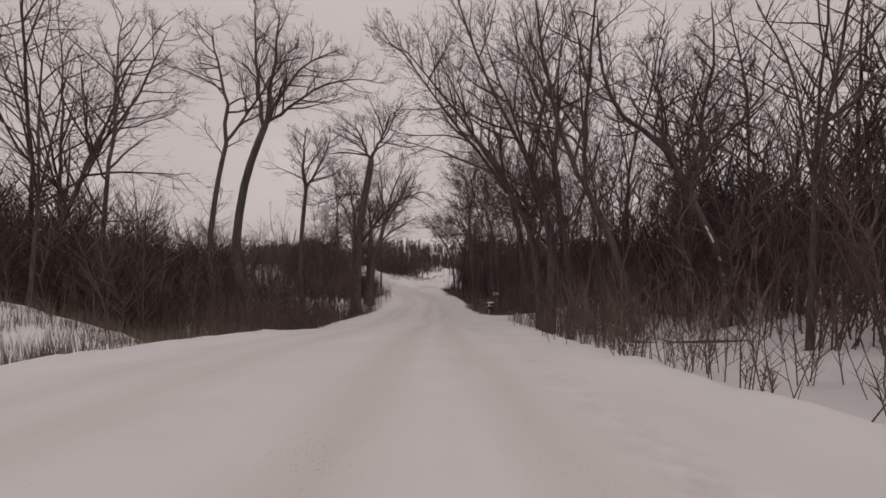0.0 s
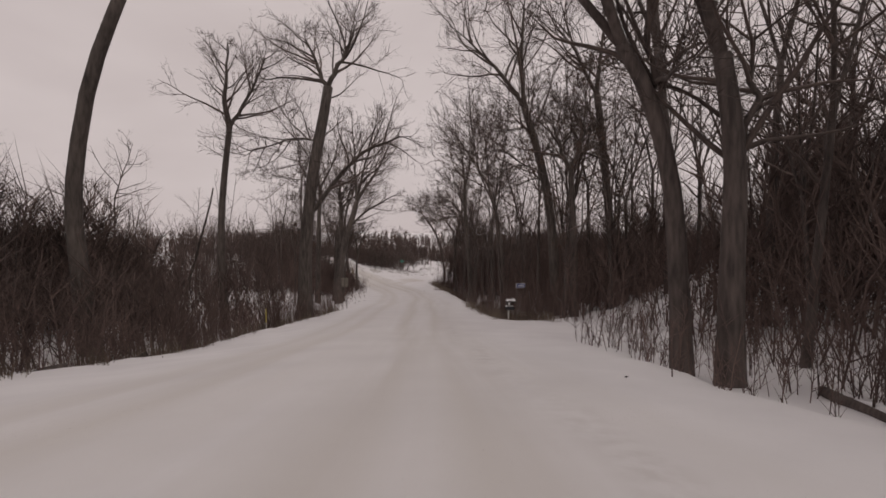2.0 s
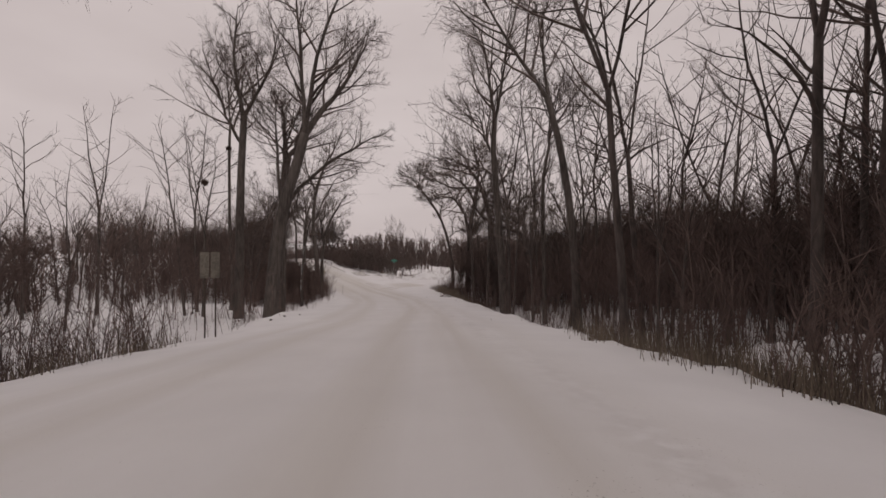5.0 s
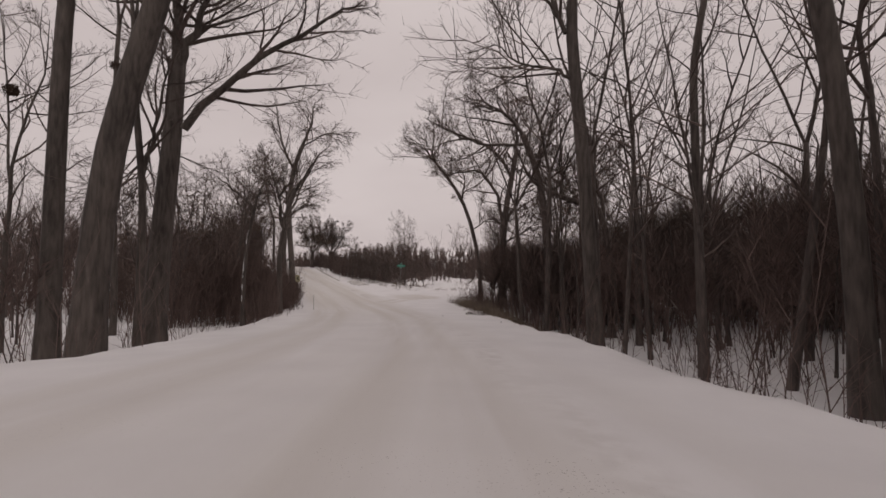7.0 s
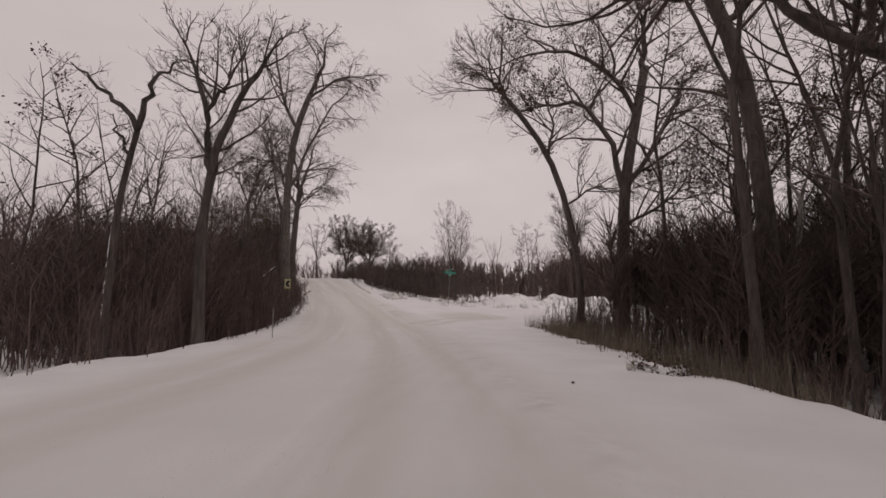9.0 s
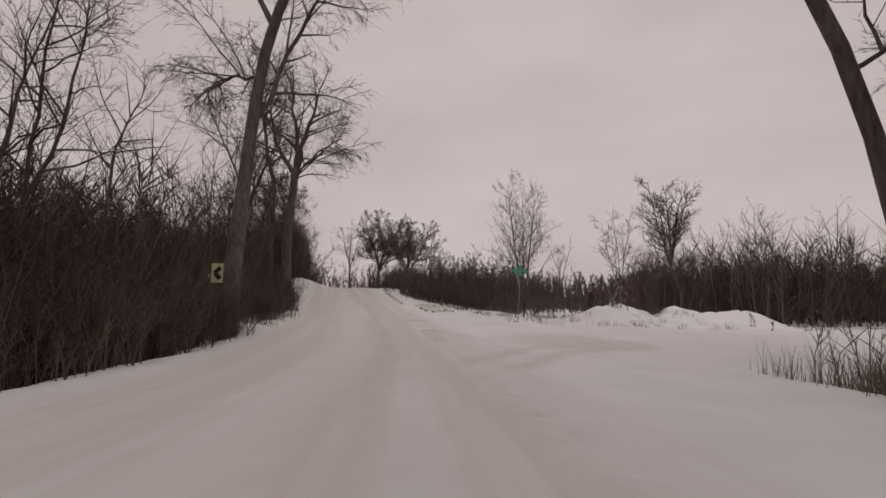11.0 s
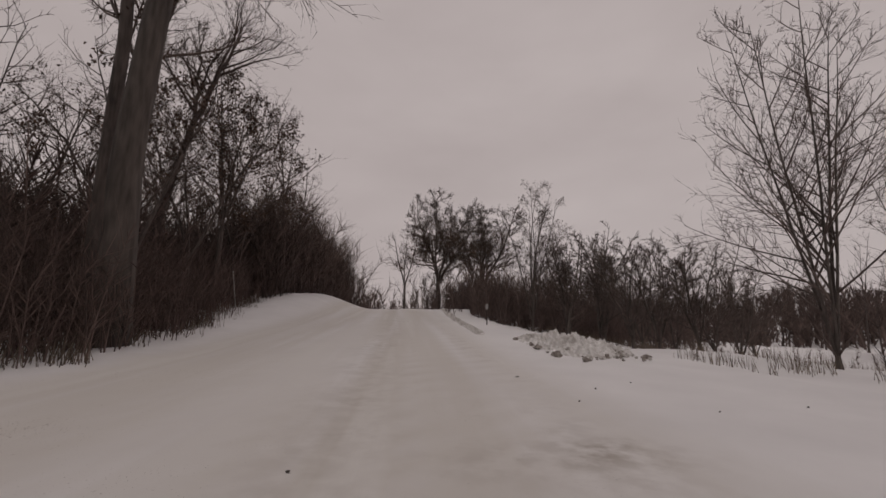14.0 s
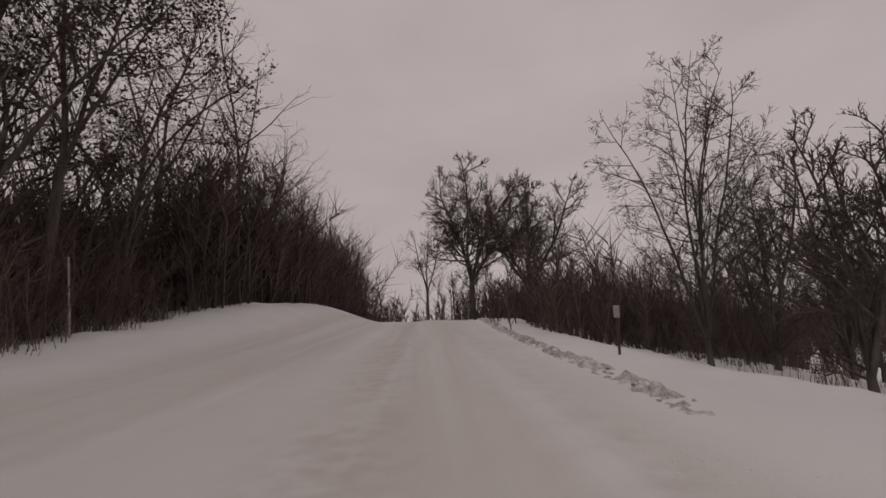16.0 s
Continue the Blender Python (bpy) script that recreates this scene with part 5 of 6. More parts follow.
def arch_box(bm, y0, y1, w, h, z, n=10, x=0.0):
    """A box with a round top, along y."""
    prof = [(-w / 2, 0)] + [(-w / 2 * math.cos(math.pi * k / n), h - w / 2 + w / 2 * math.sin(math.pi * k / n)) for k in range(n + 1)] + [(w / 2, 0)]
    a = [bm.verts.new((x + px, y0, z + pz)) for px, pz in prof]
    b = [bm.verts.new((x + px, y1, z + pz)) for px, pz in prof]
    bm.faces.new(a[::-1])
    bm.faces.new(b)
    for i in range(len(prof)):
        j = (i + 1) % len(prof)
        bm.faces.new((a[i], a[j], b[j], b[i]))
    bmesh.ops.recalc_face_normals(bm, faces=bm.faces[:])


def snow_cushion(bm, cx, cy, cz, sx, sy, h, seed):
    """A soft cap of snow that lies on a flat top."""
    r = random.Random(seed)
    n = 9
    grid = [[None] * n for _ in range(n)]
    for i in range(n):
        for j in range(n):
            u, v = i / (n - 1) * 2 - 1, j / (n - 1) * 2 - 1
            k = (1 - abs(u) ** 4) * (1 - abs(v) ** 4)
            grid[i][j] = bm.verts.new((cx + u * sx / 2, cy + v * sy / 2, cz + h * k * r.uniform(0.75, 1.1)))
    for i in range(n - 1):
        for j in range(n - 1):
            bm.faces.new((grid[i][j], grid[i + 1][j], grid[i + 1][j + 1], grid[i][j + 1]))
    rim = [grid[i][0] for i in range(n)] + [grid[n - 1][j] for j in range(1, n)] + [grid[i][n - 1] for i in range(n - 2, -1, -1)] + [grid[0][j] for j in range(n - 2, 0, -1)]
    low = [bm.verts.new((v.co.x, v.co.y, cz - 0.01)) for v in rim]
    for i in range(len(rim)):
        k = (i + 1) % len(rim)
        bm.faces.new((rim[k], rim[i], low[i], low[k]))
    bm.faces.new(low)
    bmesh.ops.recalc_face_normals(bm, faces=bm.faces[:])


def mailbox(x, y):
    z = -3.62
    ob = thing("mailbox", "grey and black mailboxes capped with snow on a weathered post", "mailbox", pose(x, y, z, 0, 0, 4))
    solid("post", lambda b: box(b, -0.08, 0, 0.27, 0.09, 0.09, 1.5, 0.008), M_POST, ob)
    paper_box = solid("paper_box", lambda b: box(b, 0.0, 0, 0.79, 0.57, 0.34, 0.23, 0.035), M_BLACK, ob, "black plastic paper box")
    solid("paper_box_mouth", lambda b: box(b, 0.0, -0.172, 0.79, 0.44, 0.012, 0.13, 0.004), M_GLASS, paper_box)
    solid("paper_box_snow", lambda b: snow_cushion(b, -0.02, 0, 0.905, 0.52, 0.31, 0.05, 2), M_SNOWCAP, paper_box, "snow lying on top", True)
    for bx in (-0.17, 0.1):
        solid("bracket", lambda b: box(b, bx, 0.0, 0.98, 0.05, 0.2, 0.17, 0.006), M_RUST, ob)
    left = solid("upper_box", lambda b: arch_box(b, -0.24, 0.24, 0.3, 0.3, 0.985, x=-0.06), M_GREYBOX, ob, "dull dark metal mailbox")
    solid("door", lambda b: (arch_box(b, -0.262, -0.243, 0.27, 0.27, 1.0, x=-0.06), box(b, -0.06, -0.275, 1.2, 0.06, 0.02, 0.03, 0.005)), M_GREYBOX, left)
    def blown(b):
        bmesh.ops.create_icosphere(b, subdivisions=3, radius=0.5, matrix=pose(-0.1, -0.262, 1.1, 0, 12, 0) @ Matrix.Diagonal((0.14, 0.03, 0.24, 1)))
        for v in b.verts:
            v.co.x += 0.05 * noise.noise(v.co * 14) + 0.02 * noise.noise(v.co * 40)
            v.co.z += 0.05 * noise.noise(v.co * 17 + Vector((5, 0, 0)))
    solid("blown_snow", blown, M_SNOWCAP, left, "snow blown on the door", True)
    solid("upper_snow", lambda b: snow_cushion(b, -0.06, 0, 1.27, 0.33, 0.46, 0.09, 3), M_SNOWCAP, left, "thick snow lying on top", True)
    right = solid("small_box", lambda b: box(b, 0.25, 0.02, 1.19, 0.25, 0.36, 0.15, 0.03), M_GREYBOX, ob, "small dark metal mailbox")
    solid("small_box_flag", lambda b: box(b, 0.381, -0.05, 1.2, 0.012, 0.04, 0.14, 0.003), M_RUST, right)
    solid("small_box_snow", lambda b: snow_cushion(b, 0.24, 0.02, 1.262, 0.28, 0.38, 0.12, 5), M_SNOWCAP, right, "thick snow lying on top", True)
    solid("arm", lambda b: box(b, 0.2, 0.02, 1.085, 0.34, 0.06, 0.06, 0.006), M_RUST, ob)
    return ob


def bars(parent, mat, w, h, n, y, zc, x0=0.0, seed=1, name="bar"):
    """Writing too small to read, as plain bars."""
    r = random.Random(seed)

    each = w / n
    for k in range(n):
        bw, bh, dz = each * r.uniform(0.5, 0.72), h * r.uniform(0.8, 1.0), r.uniform(-0.02, 0.02) * h
        solid(name, lambda b: box(b, x0 - w / 2 + each * (k + 0.5), y, zc + dz, bw, 0.004, bh), mat, parent)


def address_sign(x, y):
    z = -3.62
    ob = thing("address_sign", "small blue reflective sign on a thin metal post beside a mailbox", "sign", pose(x, y, z, 0, 0, 3))
    solid("post", lambda b: (box(b, -0.2, 0, 1.1, 0.045, 0.006, 2.5, 0.0), box(b, -0.2, 0.012, 1.1, 0.012, 0.02, 2.5)), M_OLDSTEEL, ob)
    plate = solid("plate", lambda b: box(b, 0.04, -0.012, 2.21, 0.6, 0.006, 0.3, 0.001), M_WHITE, ob, "white edged sheet")
    face = solid("face", lambda b: box(b, 0.063, -0.018, 2.21, 0.525, 0.004, 0.262), M_BLUE, plate, "blue face")
    bars(plate, M_WHITE, 0.38, 0.17, 5, -0.024, 2.21, 0.07, 4)
    return ob


def twin_panel(x, y, zc):
    z = floor_at(x, y)
    ob = thing("road_sign", "pair of narrow pale panels on steel posts in the brush", "sign", pose(x, y, z, 0, 0, 2))
    for dx in (-0.2, 0.2):
        solid("post", lambda b: box(b, dx, 0.02, (zc - z) / 2, 0.05, 0.04, zc - z + 0.8, 0.004), M_RUST, ob)
        solid("panel", lambda b: box(b, dx, -0.01, zc - z, 0.34, 0.008, 1.0, 0.003), M_TAN, ob)
    return ob


def marker_pole(x, y, h, label, lower, upper, lean=0.0, r=0.035, share=0.34, heading=0.0):
    z = floor_at(x, y)
    ob = thing("marker_pole", label, "pole", pose(x, y, z, 0, lean, heading))
    solid("lower_shaft", lambda b: rod(b, (0, 0, -0.3), (0, 0, h * share), r, r, 8), lower, ob)
    solid("upper_shaft", lambda b: (rod(b, (0, 0, h * share), (0, 0, h), r * 0.9, r * 0.85, 8), rod(b, (0, 0, h), (0, 0, h + 0.015), r * 0.85, r * 0.4, 8)), upper, ob)
    return ob


def warning_sign(x, y, zc, turn):
    z = floor_at(x, y)
    ob = thing("warning_sign", "small yellow sign with a dark emblem on a post", "sign", pose(x, y, z, 0, 0, turn))
    solid("post", lambda b: box(b, 0, 0.02, (zc - z) / 2, 0.05, 0.03, zc - z + 0.9, 0.004), M_RUST, ob)
    plate = solid("plate", lambda b: box(b, 0, -0.01, zc - z, 0.46, 0.008, 0.74, 0.003), M_DULLYEL, ob, "yellow sheet")
    solid("field", lambda b: box(b, 0, -0.018, zc - z, 0.41, 0.004, 0.69), M_PALEYEL, plate, "pale field")

    def emblem(b):
        for sz in (1, -1):
            m = pose(0.01, -0.024, zc - z + sz * 0.105, 0, sz * 42, 0)
            bmesh.ops.create_cube(b, size=1.0, matrix=m @ Matrix.Diagonal((0.16, 0.006, 0.3, 1)))
    solid("emblem", emblem, M_BLACK, plate, "dark chevron")
    return ob


def street_sign(x, y, zt):
    z = floor_at(x, y)
    h = zt - z
    ob = thing("street_sign", "crossed green street-name blades on a thin steel post in snow", "sign", pose(x, y, z, 0, 3, 21))
    solid("post", lambda b: rod(b, (0, 0, -0.4), (0, 0, h + 0.1), 0.032, 0.03, 10), M_STEEL, ob)
    for dz, turn, w, seed in ((0.27, 93, 1.0, 1), (0.0, 13, 1.5, 2), (-0.27, 93, 1.3, 3)):
        blade = solid("blade", lambda b: box(b, 0, 0, 0, w, 0.012, 0.26, 0.004), M_GREEN, ob, "green blade")
        blade.matrix_local = pose(0, 0, h + dz, 0, 0, turn)
        for y0 in (-0.009, 0.009):
            bars(blade, M_SIGNTEXT, w * 0.8, 0.1, 9, y0, 0.0, 0.0, seed)
        solid("clamp", lambda b: box(b, 0, 0, -0.125, 0.07, 0.05, 0.04, 0.004), M_STEEL, blade)
    return ob


def cabin(x, y, w, d, h, turn, label, roof_h, zoff=0.0):
    z = floor_at(x, y) + zoff
    ob = thing("cabin", label, "house", pose(x, y, z, 0, 0, turn))
    solid("wall", lambda b: box(b, 0, 0, h / 2 - 0.4, w, d, h + 0.8, 0.02), M_SIDING, ob)

    def gable(b, lift, over, thick):
        n = []
        for yy in (-d / 2 - over, d / 2 + over):
            for px, pz in ((-w / 2 - over, h - over * roof_h / (w / 2) + lift), (0, h + roof_h + lift), (w / 2 + over, h - over * roof_h / (w / 2) + lift), (w / 2 + over, h - over * roof_h / (w / 2) + lift - thick), (0, h + roof_h + lift - thick), (-w / 2 - over, h - over * roof_h / (w / 2) + lift - thick)):
                n.append(b.verts.new((px, yy, pz)))
        a, c = n[:6], n[6:]
        b.faces.new(a[::-1])
        b.faces.new(c)
        for i in range(6):
            j = (i + 1) % 6
            b.faces.new((a[i], a[j], c[j], c[i]))
        bmesh.ops.recalc_face_normals(b, faces=b.faces[:])
    roof = solid("roof", lambda b: gable(b, 0.0, 0.35, 0.14), M_RUST, ob)
    solid("roof_snow", lambda b: gable(b, 0.2, 0.3, 0.195), M_SNOWCAP, roof, "thick snow on the roof")
    for k, px in enumerate((-w * 0.25, w * 0.25)):
        win = solid("window", lambda b: box(b, px, -d / 2 - 0.01, h * 0.55, 0.9, 0.06, 0.9, 0.01), M_POST, ob, "pale framed window")
        solid("pane", lambda b: box(b, px, -d / 2 - 0.045, h * 0.55, 0.74, 0.012, 0.74), M_GLASS, win)
    solid("door", lambda b: box(b, 0, -d / 2 - 0.02, 1.0, 0.9, 0.05, 2.0, 0.01), M_RUST, ob)
    return ob


mailbox(4.75, 46.35)
address_sign(5.45, 46.6)
twin_panel(-9.72, 65.3, -3.02)
marker_pole(-11.17, 47.0, 1.3, "faded yellow plastic marker pole standing in roadside snow", M_POST, M_YELLOW)
warning_sign(-19.16, 121.2, -6.05, 14)
street_sign(-9.43, 140.95, -4.56)
marker_pole(-34.4, 148.2, 2.1, "thin pale stake leaning on the snowy bank", M_POST, M_POST, lean=-9, r=0.028, heading=25)
mark = marker_pole(-21.95, 152.4, 0.95, "dark steel marker post with a small white plate", M_RUST, M_RUST, r=0.03, heading=25)
solid("plate", lambda b: box(b, 0, -0.035, 0.9, 0.13, 0.006, 0.26, 0.002), M_PLATE, mark, "small grey-white plate")
marker_pole(-13.4, 108.6, 1.3, "thin pale marker stake at the road's edge", M_POST, M_POST, r=0.02)
cabin(32.0, 64.5, 6.5, 4, 2.1, 40, "low dark cabin with a thin snow roof up the drive", 0.7)
cabin(33.1, 37.6, 2.6, 2.6, 2.0, 40, "small dark wooden shed with a snowy gable roof among trees", 0.8, 0.2)


def leaning_snag(x, y, tx, ty, tz, r1, label, seed):
    ob = thing("leaning_snag", label, "dead tree")
    r = np.random.RandomState(seed)
    a, b = np.array([x, y, floor_at(x, y) - 0.2]), np.array([tx, ty, tz])
    p = a + np.linspace(0, 1, 9)[:, None] * (b - a) + np.cumsum(r.normal(0, 0.06, (9, 3)), 0)
    v, f = tubes([(p, np.linspace(r1, r1 * 0.45, 9), 8)])
    part("stem", mesh_from("stem", v, f, M_BARK), ob)
    v, f = spikes(p[2:8], p[2:8] + r.normal(0, 0.7, (6, 3)) + [0, 0, 0.4], np.full(6, 0.03))
    tagged(part("broken_twigs", mesh_from("broken_twigs", v, f, M_TWIG), ob), kind="stuff")
    return ob


leaning_snag(-21.8, 55.4, -18.7, 55.6, 6.0, 0.13, "dead snag leaning against a tall trunk", 3)



def bent_snag(label, base, knees, r1, seed):
    """A dead stem that rises, kinks and leans over, with snow stuck along it."""
    r = np.random.RandomState(seed)
    q = np.array([(0, 0, -0.4)] + list(knees), float)
    u = np.linspace(0, len(q) - 1, 13)
    q = np.stack([np.interp(u, np.arange(len(q)), q[:, c]) for c in range(3)], 1) + np.cumsum(r.normal(0, 0.03, (13, 3)), 0)
    ob = thing("leaning_snag", label, "dead tree", pose(*base, floor_at(*base)))
    v, f = tubes([(q, np.linspace(r1, r1 * 0.5, 13), 8)])
    part("stem", mesh_from("stem", v, f, M_BARK), ob)
    i = r.randint(5, 13, 14)
    v, f = spikes(q[i], q[i] + r.normal(0, 0.6, (14, 3)) + [0.2, 0, 0.5], np.full(14, 0.022))
    tagged(part("broken_twigs", mesh_from("broken_twigs", v, f, M_TWIG), ob), kind="stuff")
    for k in (1, 3, 5, 7, 8):
        o = np.array([-0.45, -0.7, 0.5]) * r1 * 0.55
        p = q[k - 1:k + 2] + o
        v, f = tubes([(np.array([p[0] * 0.5 + p[1] * 0.5, p[1], p[1] * 0.4 + p[2] * 0.6]), np.array([0.01, r1 * 0.42, 0.01]), 6)])
        part("snow_patch", mesh_from("snow_patch", v, f, M_SNOWCAP), ob, "snow stuck to the bark")
    return ob


bent_snag("thin kinked dead tree leaning over with snow on its stem", (-25.2, 128.0), ((-0.1, 0, 1.4), (-0.3, 0, 2.8), (0.35, 0, 3.4), (2.1, 0, 4.8), (3.2, 0.1, 5.7)), 0.12, 4)

# ---- fallen wood, litter and lumps on the snow ----
def log(name, label, a, b, r1, r2, mat, snow=True, lift=0.0, seed=1):
    r = np.random.RandomState(seed)
    za, zb = floor_at(*a) + r1 + lift, floor_at(*b) + r2 + lift
    t = np.linspace(0, 1, 9)[:, None]
    p = np.array([*a, za]) + t * (np.array([*b, zb]) - np.array([*a, za])) + np.cumsum(r.normal(0, 0.025, (9, 3)), 0)
    ob = thing(name, label, "log")
    v, f = tubes([(p, np.linspace(r1, r2, 9), 8)])
    part("stem", mesh_from("stem", v, f, mat), ob)
    k = r.randint(1, 8, 5)
    tips = p[k] + r.normal(0, 0.5, (5, 3)) + [0, 0, 0.5]
    v, f = spikes(p[k], tips, np.full(5, r1 * 0.3))
    tagged(part("broken_twigs", mesh_from("broken_twigs", v, f, M_TWIG), ob), kind="stuff")
    if snow:
        v, f = tubes([(p[1:-1] + [0, 0, r1 * 0.75], np.r_[0.01, np.linspace(r1, r2, 5) * 0.7, 0.01], 6)])
        part("snow_strip", mesh_from("snow_strip", v, f, M_SNOWCAP), ob, "snow along the top")
    return ob


log("fallen_log", "snow-topped fallen log lying among whips on the bank", (8.1, 27.0), (5.9, 20.6), 0.12, 0.15, M_BARK_DARK)
log("fallen_log", "dark fallen log lying in the brush", (8.5, 19.4), (12.2, 16.8), 0.12, 0.08, M_BARK_DARK, lift=-0.1, seed=2)
log("fallen_log", "snow-topped fallen branch beside the road", (-11.4, 31.5), (-14.8, 29.0), 0.12, 0.07, M_BARK, seed=3)
log("fallen_log", "snow-topped fallen branch beside the road", (-10.9, 34.5), (-14.0, 35.0), 0.1, 0.06, M_BARK, seed=4)
for (x, y), (dx, dy, dz), h, sd in (((11.5, 78.5), (2.0, 0.6, -2.6), 3.6, 5), ((9.2, 51.5), (1.2, 0.2, -1.2), 1.7, 6), ((12.0, 98.0), (1.5, 0.3, -3.0), 3.8, 7), ((-14.0, 52.0), (1.0, 0.2, -1.6), 3.0, 8)):
    ob = thing("dead_branch", "pale dead branch hanging broken in the brush", "branch")
    z = floor_at(x, y) + h
    rr = np.random.RandomState(sd)
    q, _ = bend(rr, np.array([x, y, z]), np.array([dx, dy, dz]), math.hypot(dx, dy, dz) * 1.25 + 0.6, 6, 0.1, -0.03)
    v, f = tubes([(q, np.linspace(0.03, 0.065, 7), 6)])
    part("stem", mesh_from("stem", v, f, M_PALE), ob)
    v, f = spikes(q[[1, 2, 3, 4]], q[[1, 2, 3, 4]] + rr.normal(0, 0.35, (4, 3)), np.full(4, 0.018))
    part("twigs", mesh_from("twigs", v, f, M_PALE), ob)


def lump(name, label, category, x, y, size, mat, seed, flat=0.65, group="", sink=0.25):
    r = np.random.RandomState(seed)
    bm = bmesh.new()
    bmesh.ops.create_icosphere(bm, subdivisions=2, radius=1.0)
    ax = r.uniform(0.7, 1.3, 3) * size
    ph = r.uniform(0, 6, 6)
    for v in bm.verts:
        c = v.co
        k = 1 + 0.2 * math.sin(3.1 * c.x + ph[0]) + 0.18 * math.sin(4.3 * c.y + ph[1]) + 0.15 * math.sin(5.2 * c.z + ph[2]) + r.normal(0, 0.16)
        v.co = Vector((c.x * ax[0] * k, c.y * ax[1] * k, c.z * ax[2] * k * flat))
    me = bpy.data.meshes.new(name)
    bm.to_mesh(me)
    bm.free()
    me.materials.append(mat)
    me.polygons.foreach_set("use_smooth", [False] * len(me.polygons))
    ob = new(name, me)
    ob.matrix_world = pose(x, y, floor_at(x, y) + size * flat * (0.75 - sink), 0, 0, r.uniform(0, 360))
    return tagged(ob, label, category, group)


M_HEAP = material("crumbled_snow", (0.42, 0.39, 0.37), (0.88, 0.87, 0.86), 9, 0.85, 1.0)
# the dark end of this tone paints in shadow between crumbs
M_CLOD = material("grey_snow_clod", (0.22, 0.19, 0.165), (0.86, 0.845, 0.83), 13, 0.85, 1.0)

# darker clods: shade among the ploughed lumps, given as base colour
M_CLOD_SHADED = material("earthy_snow_clod", (0.10, 0.08, 0.066), (0.42, 0.385, 0.35), 12, 0.85, 0.8)


def snow_heap(label, s0, s1, line, half, height, seed, mat, ds=0.11, dl=0.09):
    """Crumbly ploughed snow along the road: a low ridge of lumps and hollows."""
    n, m = int((s1 - s0) / ds), int(2 * half / dl)
    a, b = np.meshgrid(np.linspace(s0, s1, n), np.linspace(-half, half, m), indexing="ij")
    mid = np.interp(a, *line)
    px, py = np.interp(a, ST, CX) + (mid + b) * np.interp(a, ST, TY), np.interp(a, ST, CY) - (mid + b) * np.interp(a, ST, TX)
    base = land(px.ravel(), py.ravel())[0].reshape(px.shape)
    rough = np.array([noise.turbulence(Vector((u * 3.2, v * 3.2, seed)), 4, True) for u, v in zip(px.ravel(), py.ravel())]).reshape(px.shape)
    cells = np.array([noise.cell(Vector((u * 6.5 + seed, v * 6.5, 0))) for u, v in zip(px.ravel(), py.ravel())]).reshape(px.shape)
    edge = np.clip(1 - (b / half) ** 2, 0, 1) * step(a, s0, s0 + 1.2) * (1 - step(a, s1 - 1.2, s1))
    z = base - 0.05 + height * edge ** 0.8 * (0.05 + 0.9 * rough + 0.6 * cells)
    i = np.arange(n * m).reshape(n, m)
    f = np.stack([i[:-1, :-1], i[1:, :-1], i[1:, 1:], i[:-1, 1:]], -1).reshape(-1, 4)
    ob = new("snow_bank", mesh_from("snow_bank", np.c_[px.ravel(), py.ravel(), z.ravel()], [f], mat, smooth=False))
    return tagged(ob, label, "snow heap")


snow_heap("heap of crumbled ploughed snow at the corner", 143.9, 149.6, ([143, 149.4], [5.5, 4.9]), 1.15, 0.36, 3, M_HEAP)
snow_heap("thin crumbled ridge of ploughed snow along the road", 149.8, 178.0, ([149, 152, 156, 165, 178], [2.8, 3.1, 3.15, 3.4, 4.2]), 0.34, 0.17, 5, M_CLOD)
rc = np.random.RandomState(33)
# pale and dark clods mixed, the dark ones painted as shaded snow
for k in range(230):
    s = 143.4 + 6.0 * rc.uniform(0, 1) ** 0.8
    x, y = place(s, 5.2 + rc.normal(0, 0.55))
    big = rc.uniform(0, 1) < 0.22
    lump("snow_clod", "rough clod of ploughed snow at the road's edge, shade in its colour", "snow clod", x, y, rc.uniform(0.06, 0.12) if big else rc.uniform(0.018, 0.055), M_CLOD if rc.uniform() < 0.45 else M_CLOD_SHADED, 200 + k, 0.85, "ploughed snow clods at the corner")
for k in range(60):
    s = 150.3 + 25 * rc.uniform(0, 1) ** 1.5
    x, y = place(s, float(np.interp(s, [149, 152, 156, 165, 178], [2.8, 3.1, 3.15, 3.4, 4.2])) + rc.normal(0, 0.14))
    lump("snow_clod", "small clod of ploughed snow along the road, shade in its colour", "snow clod", x, y, rc.uniform(0.016, 0.034 if s < 154 else 0.055), M_CLOD if rc.uniform() < 0.5 else M_CLOD_SHADED, 330 + k, 0.85, "ploughed snow clods along the verge")
for k, (x, y, sz) in enumerate(((-1.9, 98.3, 0.03), (-9.5, 139.0, 0.08), (-9.9, 138.7, 0.05), (-15.95, 138.8, 0.018), (-16.1, 137.6, 0.015), (-15.4, 139.9, 0.018), (-14.3, 137.9, 0.015), (-17.4, 139.3, 0.024),
                                 (-13.0, 139.0, 0.015), (3.4, 25.8, 0.03), (1.6, 68.9, 0.02), (3.6, 71.5, 0.03), (-9.6, 73.5, 0.06), (-9.2, 75.0, 0.05), (-9.9, 72.2, 0.07),
                                 (1.2, 92.6, 0.035), (2.6, 91.9, 0.04), (3.9, 93.5, 0.06), (0.9, 103.3, 0.03), (-17.9, 133.6, 0.02), (-13.6, 133.0, 0.02), (-9.2, 131.6, 0.018))):
    lump("frozen_lump", "dark frozen lump of earth lying on the snow", "lump", x, y, sz, M_DIRT, 400 + k, 0.7, "dark lumps on the road snow")


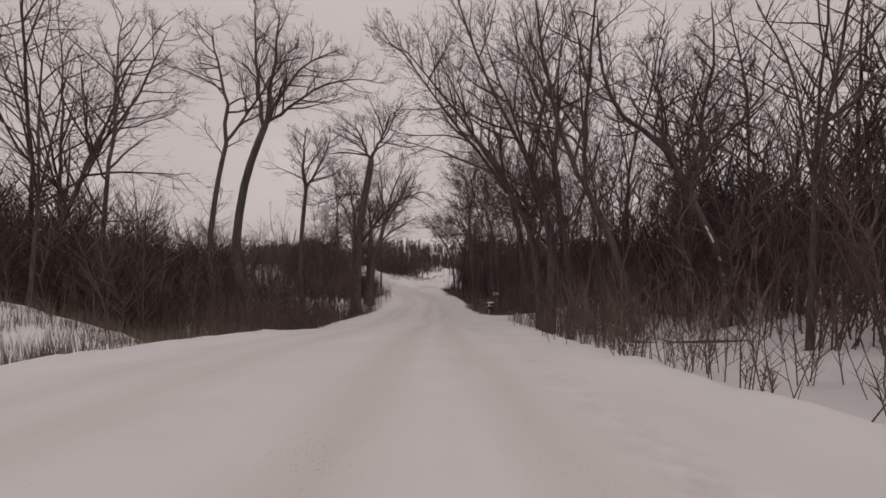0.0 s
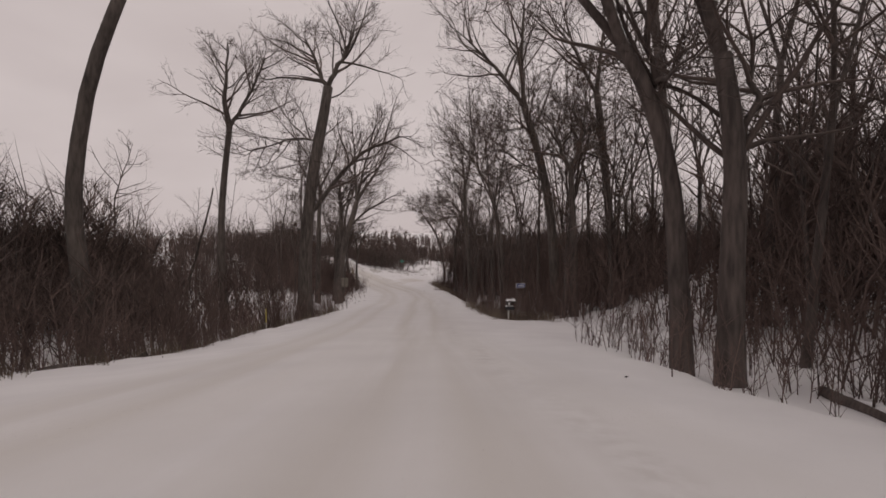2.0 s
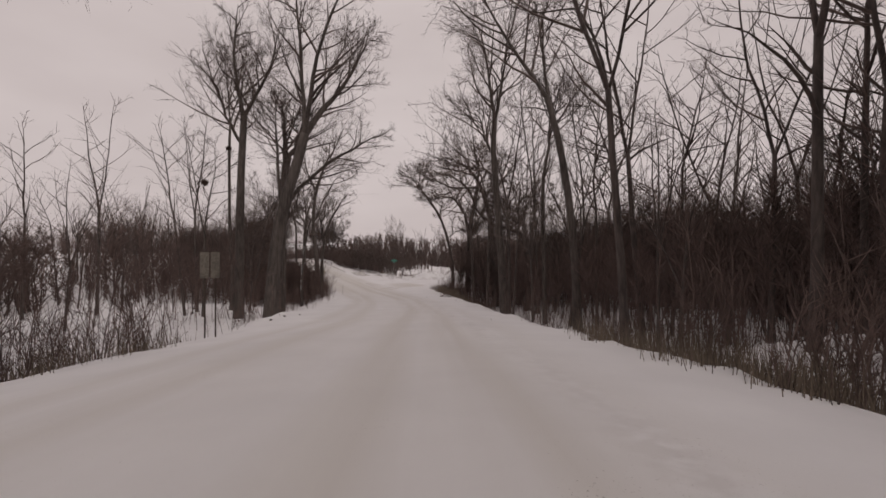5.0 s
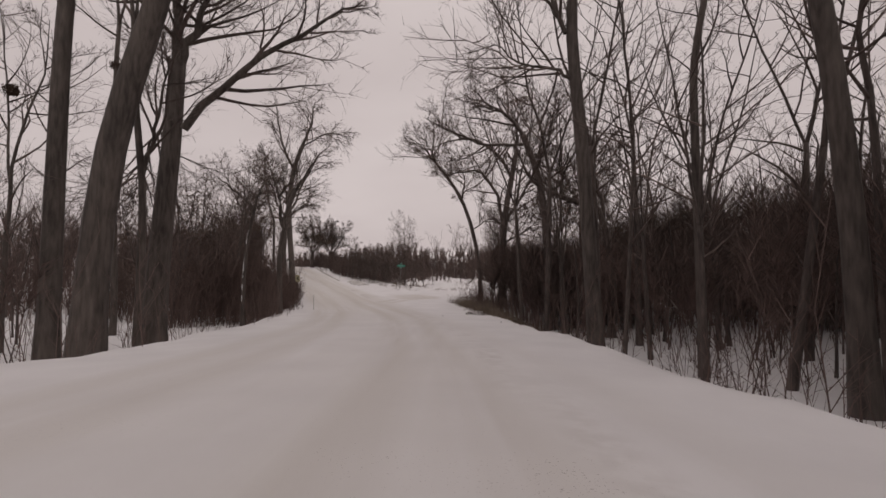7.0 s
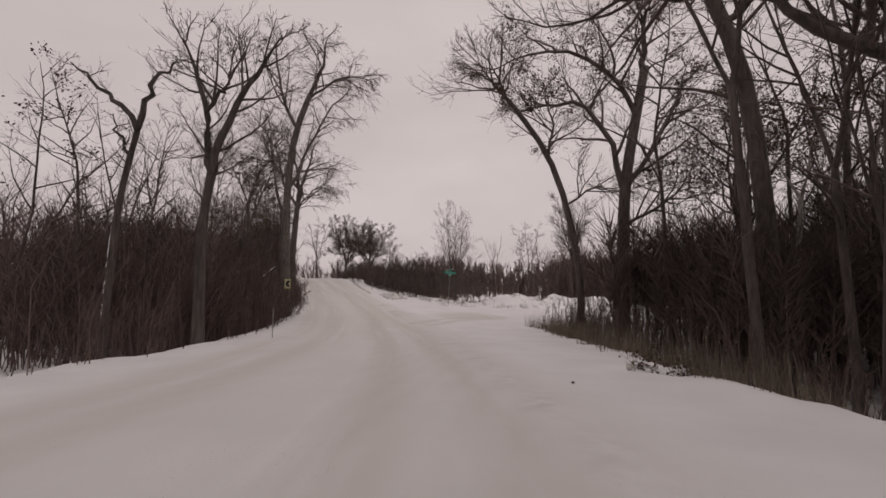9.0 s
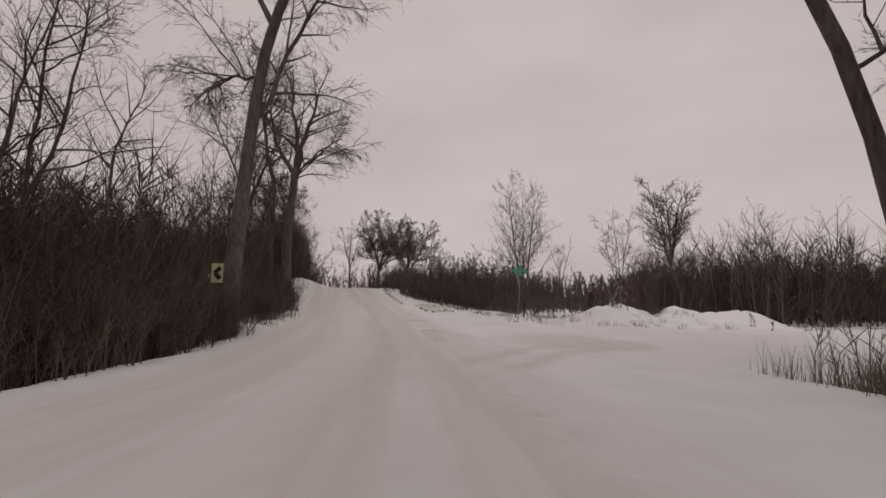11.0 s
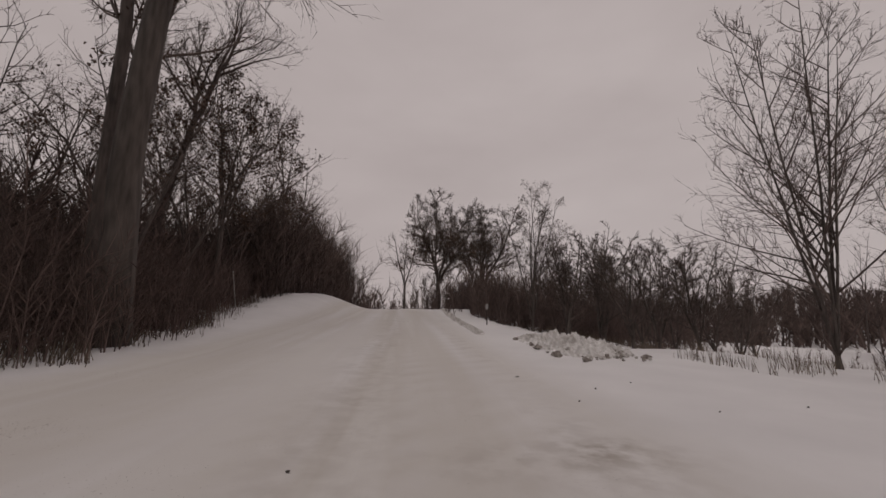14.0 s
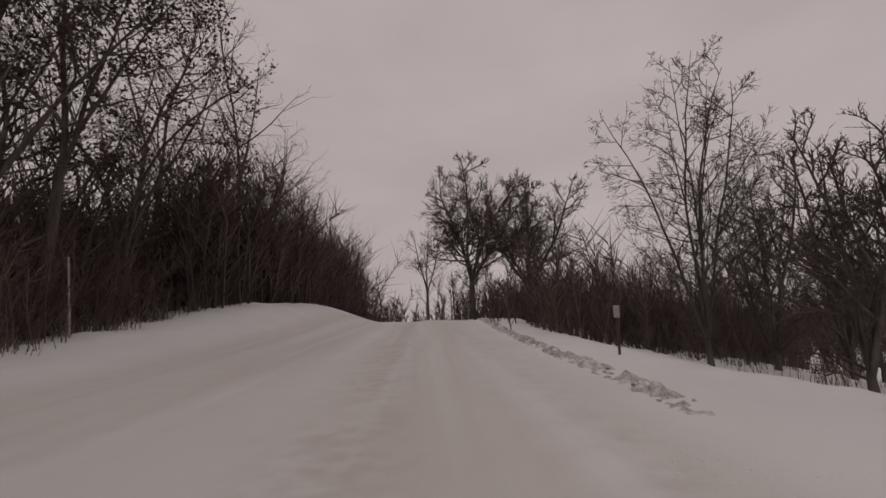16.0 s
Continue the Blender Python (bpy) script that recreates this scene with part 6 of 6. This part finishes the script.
def leafy_litter(x, y, size, seed):
    r = np.random.RandomState(seed)
    z = floor_at(x, y)
    ob = thing("fallen_sprig", "fallen oak sprig with dead leaves lying on the snow", "branch")
    b = np.c_[r.normal(0, size * 0.4, (26, 2)) + [x, y], np.full(26, z + 0.03)]
    v, f = spikes(b, b + r.normal(0, size * 0.45, (26, 3)) * [1, 1, 0.55] + [0, 0, size * 0.2], np.full(26, 0.012))
    tagged(part("twigs", mesh_from("twigs", v, f, M_TWIG), ob), kind="stuff")
    ends = list(np.c_[r.normal(0, size * 0.45, (40, 2)) + [x, y], z + 0.12 + np.abs(r.normal(0, size * 0.25, 40))])
    part("leaves", leaf_mesh("leaves", ends, 90, seed + 1, 0.05), ob, "curled brown leaves")
    return ob


leafy_litter(0.13, 101.0, 0.42, 5)
leafy_litter(0.75, 100.6, 0.25, 6)
for k in range(14):
    lump("snow_clod", "rough clod of snow beside a fallen sprig", "snow clod", 0.35 + rc.normal(0, 0.4), 100.8 + rc.normal(0, 0.35), rc.uniform(0.05, 0.13), M_SNOWCAP if k % 3 else M_CLOD, 460 + k, 0.85, "snow clods round the fallen sprig")


def nest(x, y, z, size):
    r = np.random.RandomState(9)
    d = r.normal(0, 1, (160, 3))
    d /= np.linalg.norm(d, axis=1)[:, None]
    e = np.cross(d, r.normal(0, 1, (160, 3)))
    e /= np.linalg.norm(e, axis=1)[:, None]
    c = np.array([x, y, z]) + d * size * r.uniform(0.3, 1, (160, 1)) * [1, 1, 0.75]
    v, f = spikes(c - e * size * 0.7, c + e * size * 0.7, np.full(160, 0.02))
    return tagged(new("squirrel_nest", mesh_from("squirrel_nest", v, f, M_LEAF)), "round brown nest of leaves and twigs high in a tree", "nest")


nest(-22.8, 90.6, 4.0, 0.34)
nest(-24.6, 99.5, 9.3, 0.34)

# ---- dry grass and reeds through the snow ----
def grass(name, label, spots, seed, h, blades, mat=None):
    r = np.random.RandomState(seed)
    xs, ys = np.repeat([p[0] for p in spots], blades), np.repeat([p[1] for p in spots], blades)
    xs, ys = xs + r.normal(0, 0.22, len(xs)), ys + r.normal(0, 0.22, len(xs))
    base = np.c_[xs, ys, land(xs, ys)[0] - 0.05]
    hh = r.uniform(*h, len(xs))
    tip = base + np.c_[r.normal(0, 0.16, (len(xs), 2)) * hh[:, None], hh]
    v, f = spikes(base, tip, np.full(len(xs), 0.009))
    return tagged(new(name, mesh_from(name, v, f, mat or M_GRASS)), label, "grass", kind="stuff")


rg = np.random.RandomState(12)
grass("dry_grass", "tan dry grass standing through snow under the trees", spots_along(rg, 260, 96, 119, 0.2, 5), 61, (0.4, 1.3), 26)
grass("dry_grass", "tan dry grass along the snowy verge", spots_along(rg, 220, 44, 62, 0.2, 3.5) + spots_along(rg, 200, 20, 66, -0.3, -4), 62, (0.3, 0.9), 20)
grass("dry_grass", "tan reeds and weeds at the edge of the field", spots_along(rg, 360, 136, 175, 1.2, 18, 1.0, 4.5, 5.5), 63, (0.2, 0.7), 14)
grass("dry_grass", "dry weeds along the top of the snow bank", spots_along(rg, 150, 130, 172, -0.1, -3), 64, (0.25, 0.7), 18)
grass("dry_grass", "dry weeds on the snowy slope", [p for p in (place(rg.uniform(6, 20), -rg.uniform(8.6, 15.5)) for _ in range(240))], 65, (0.35, 1.0), 14)
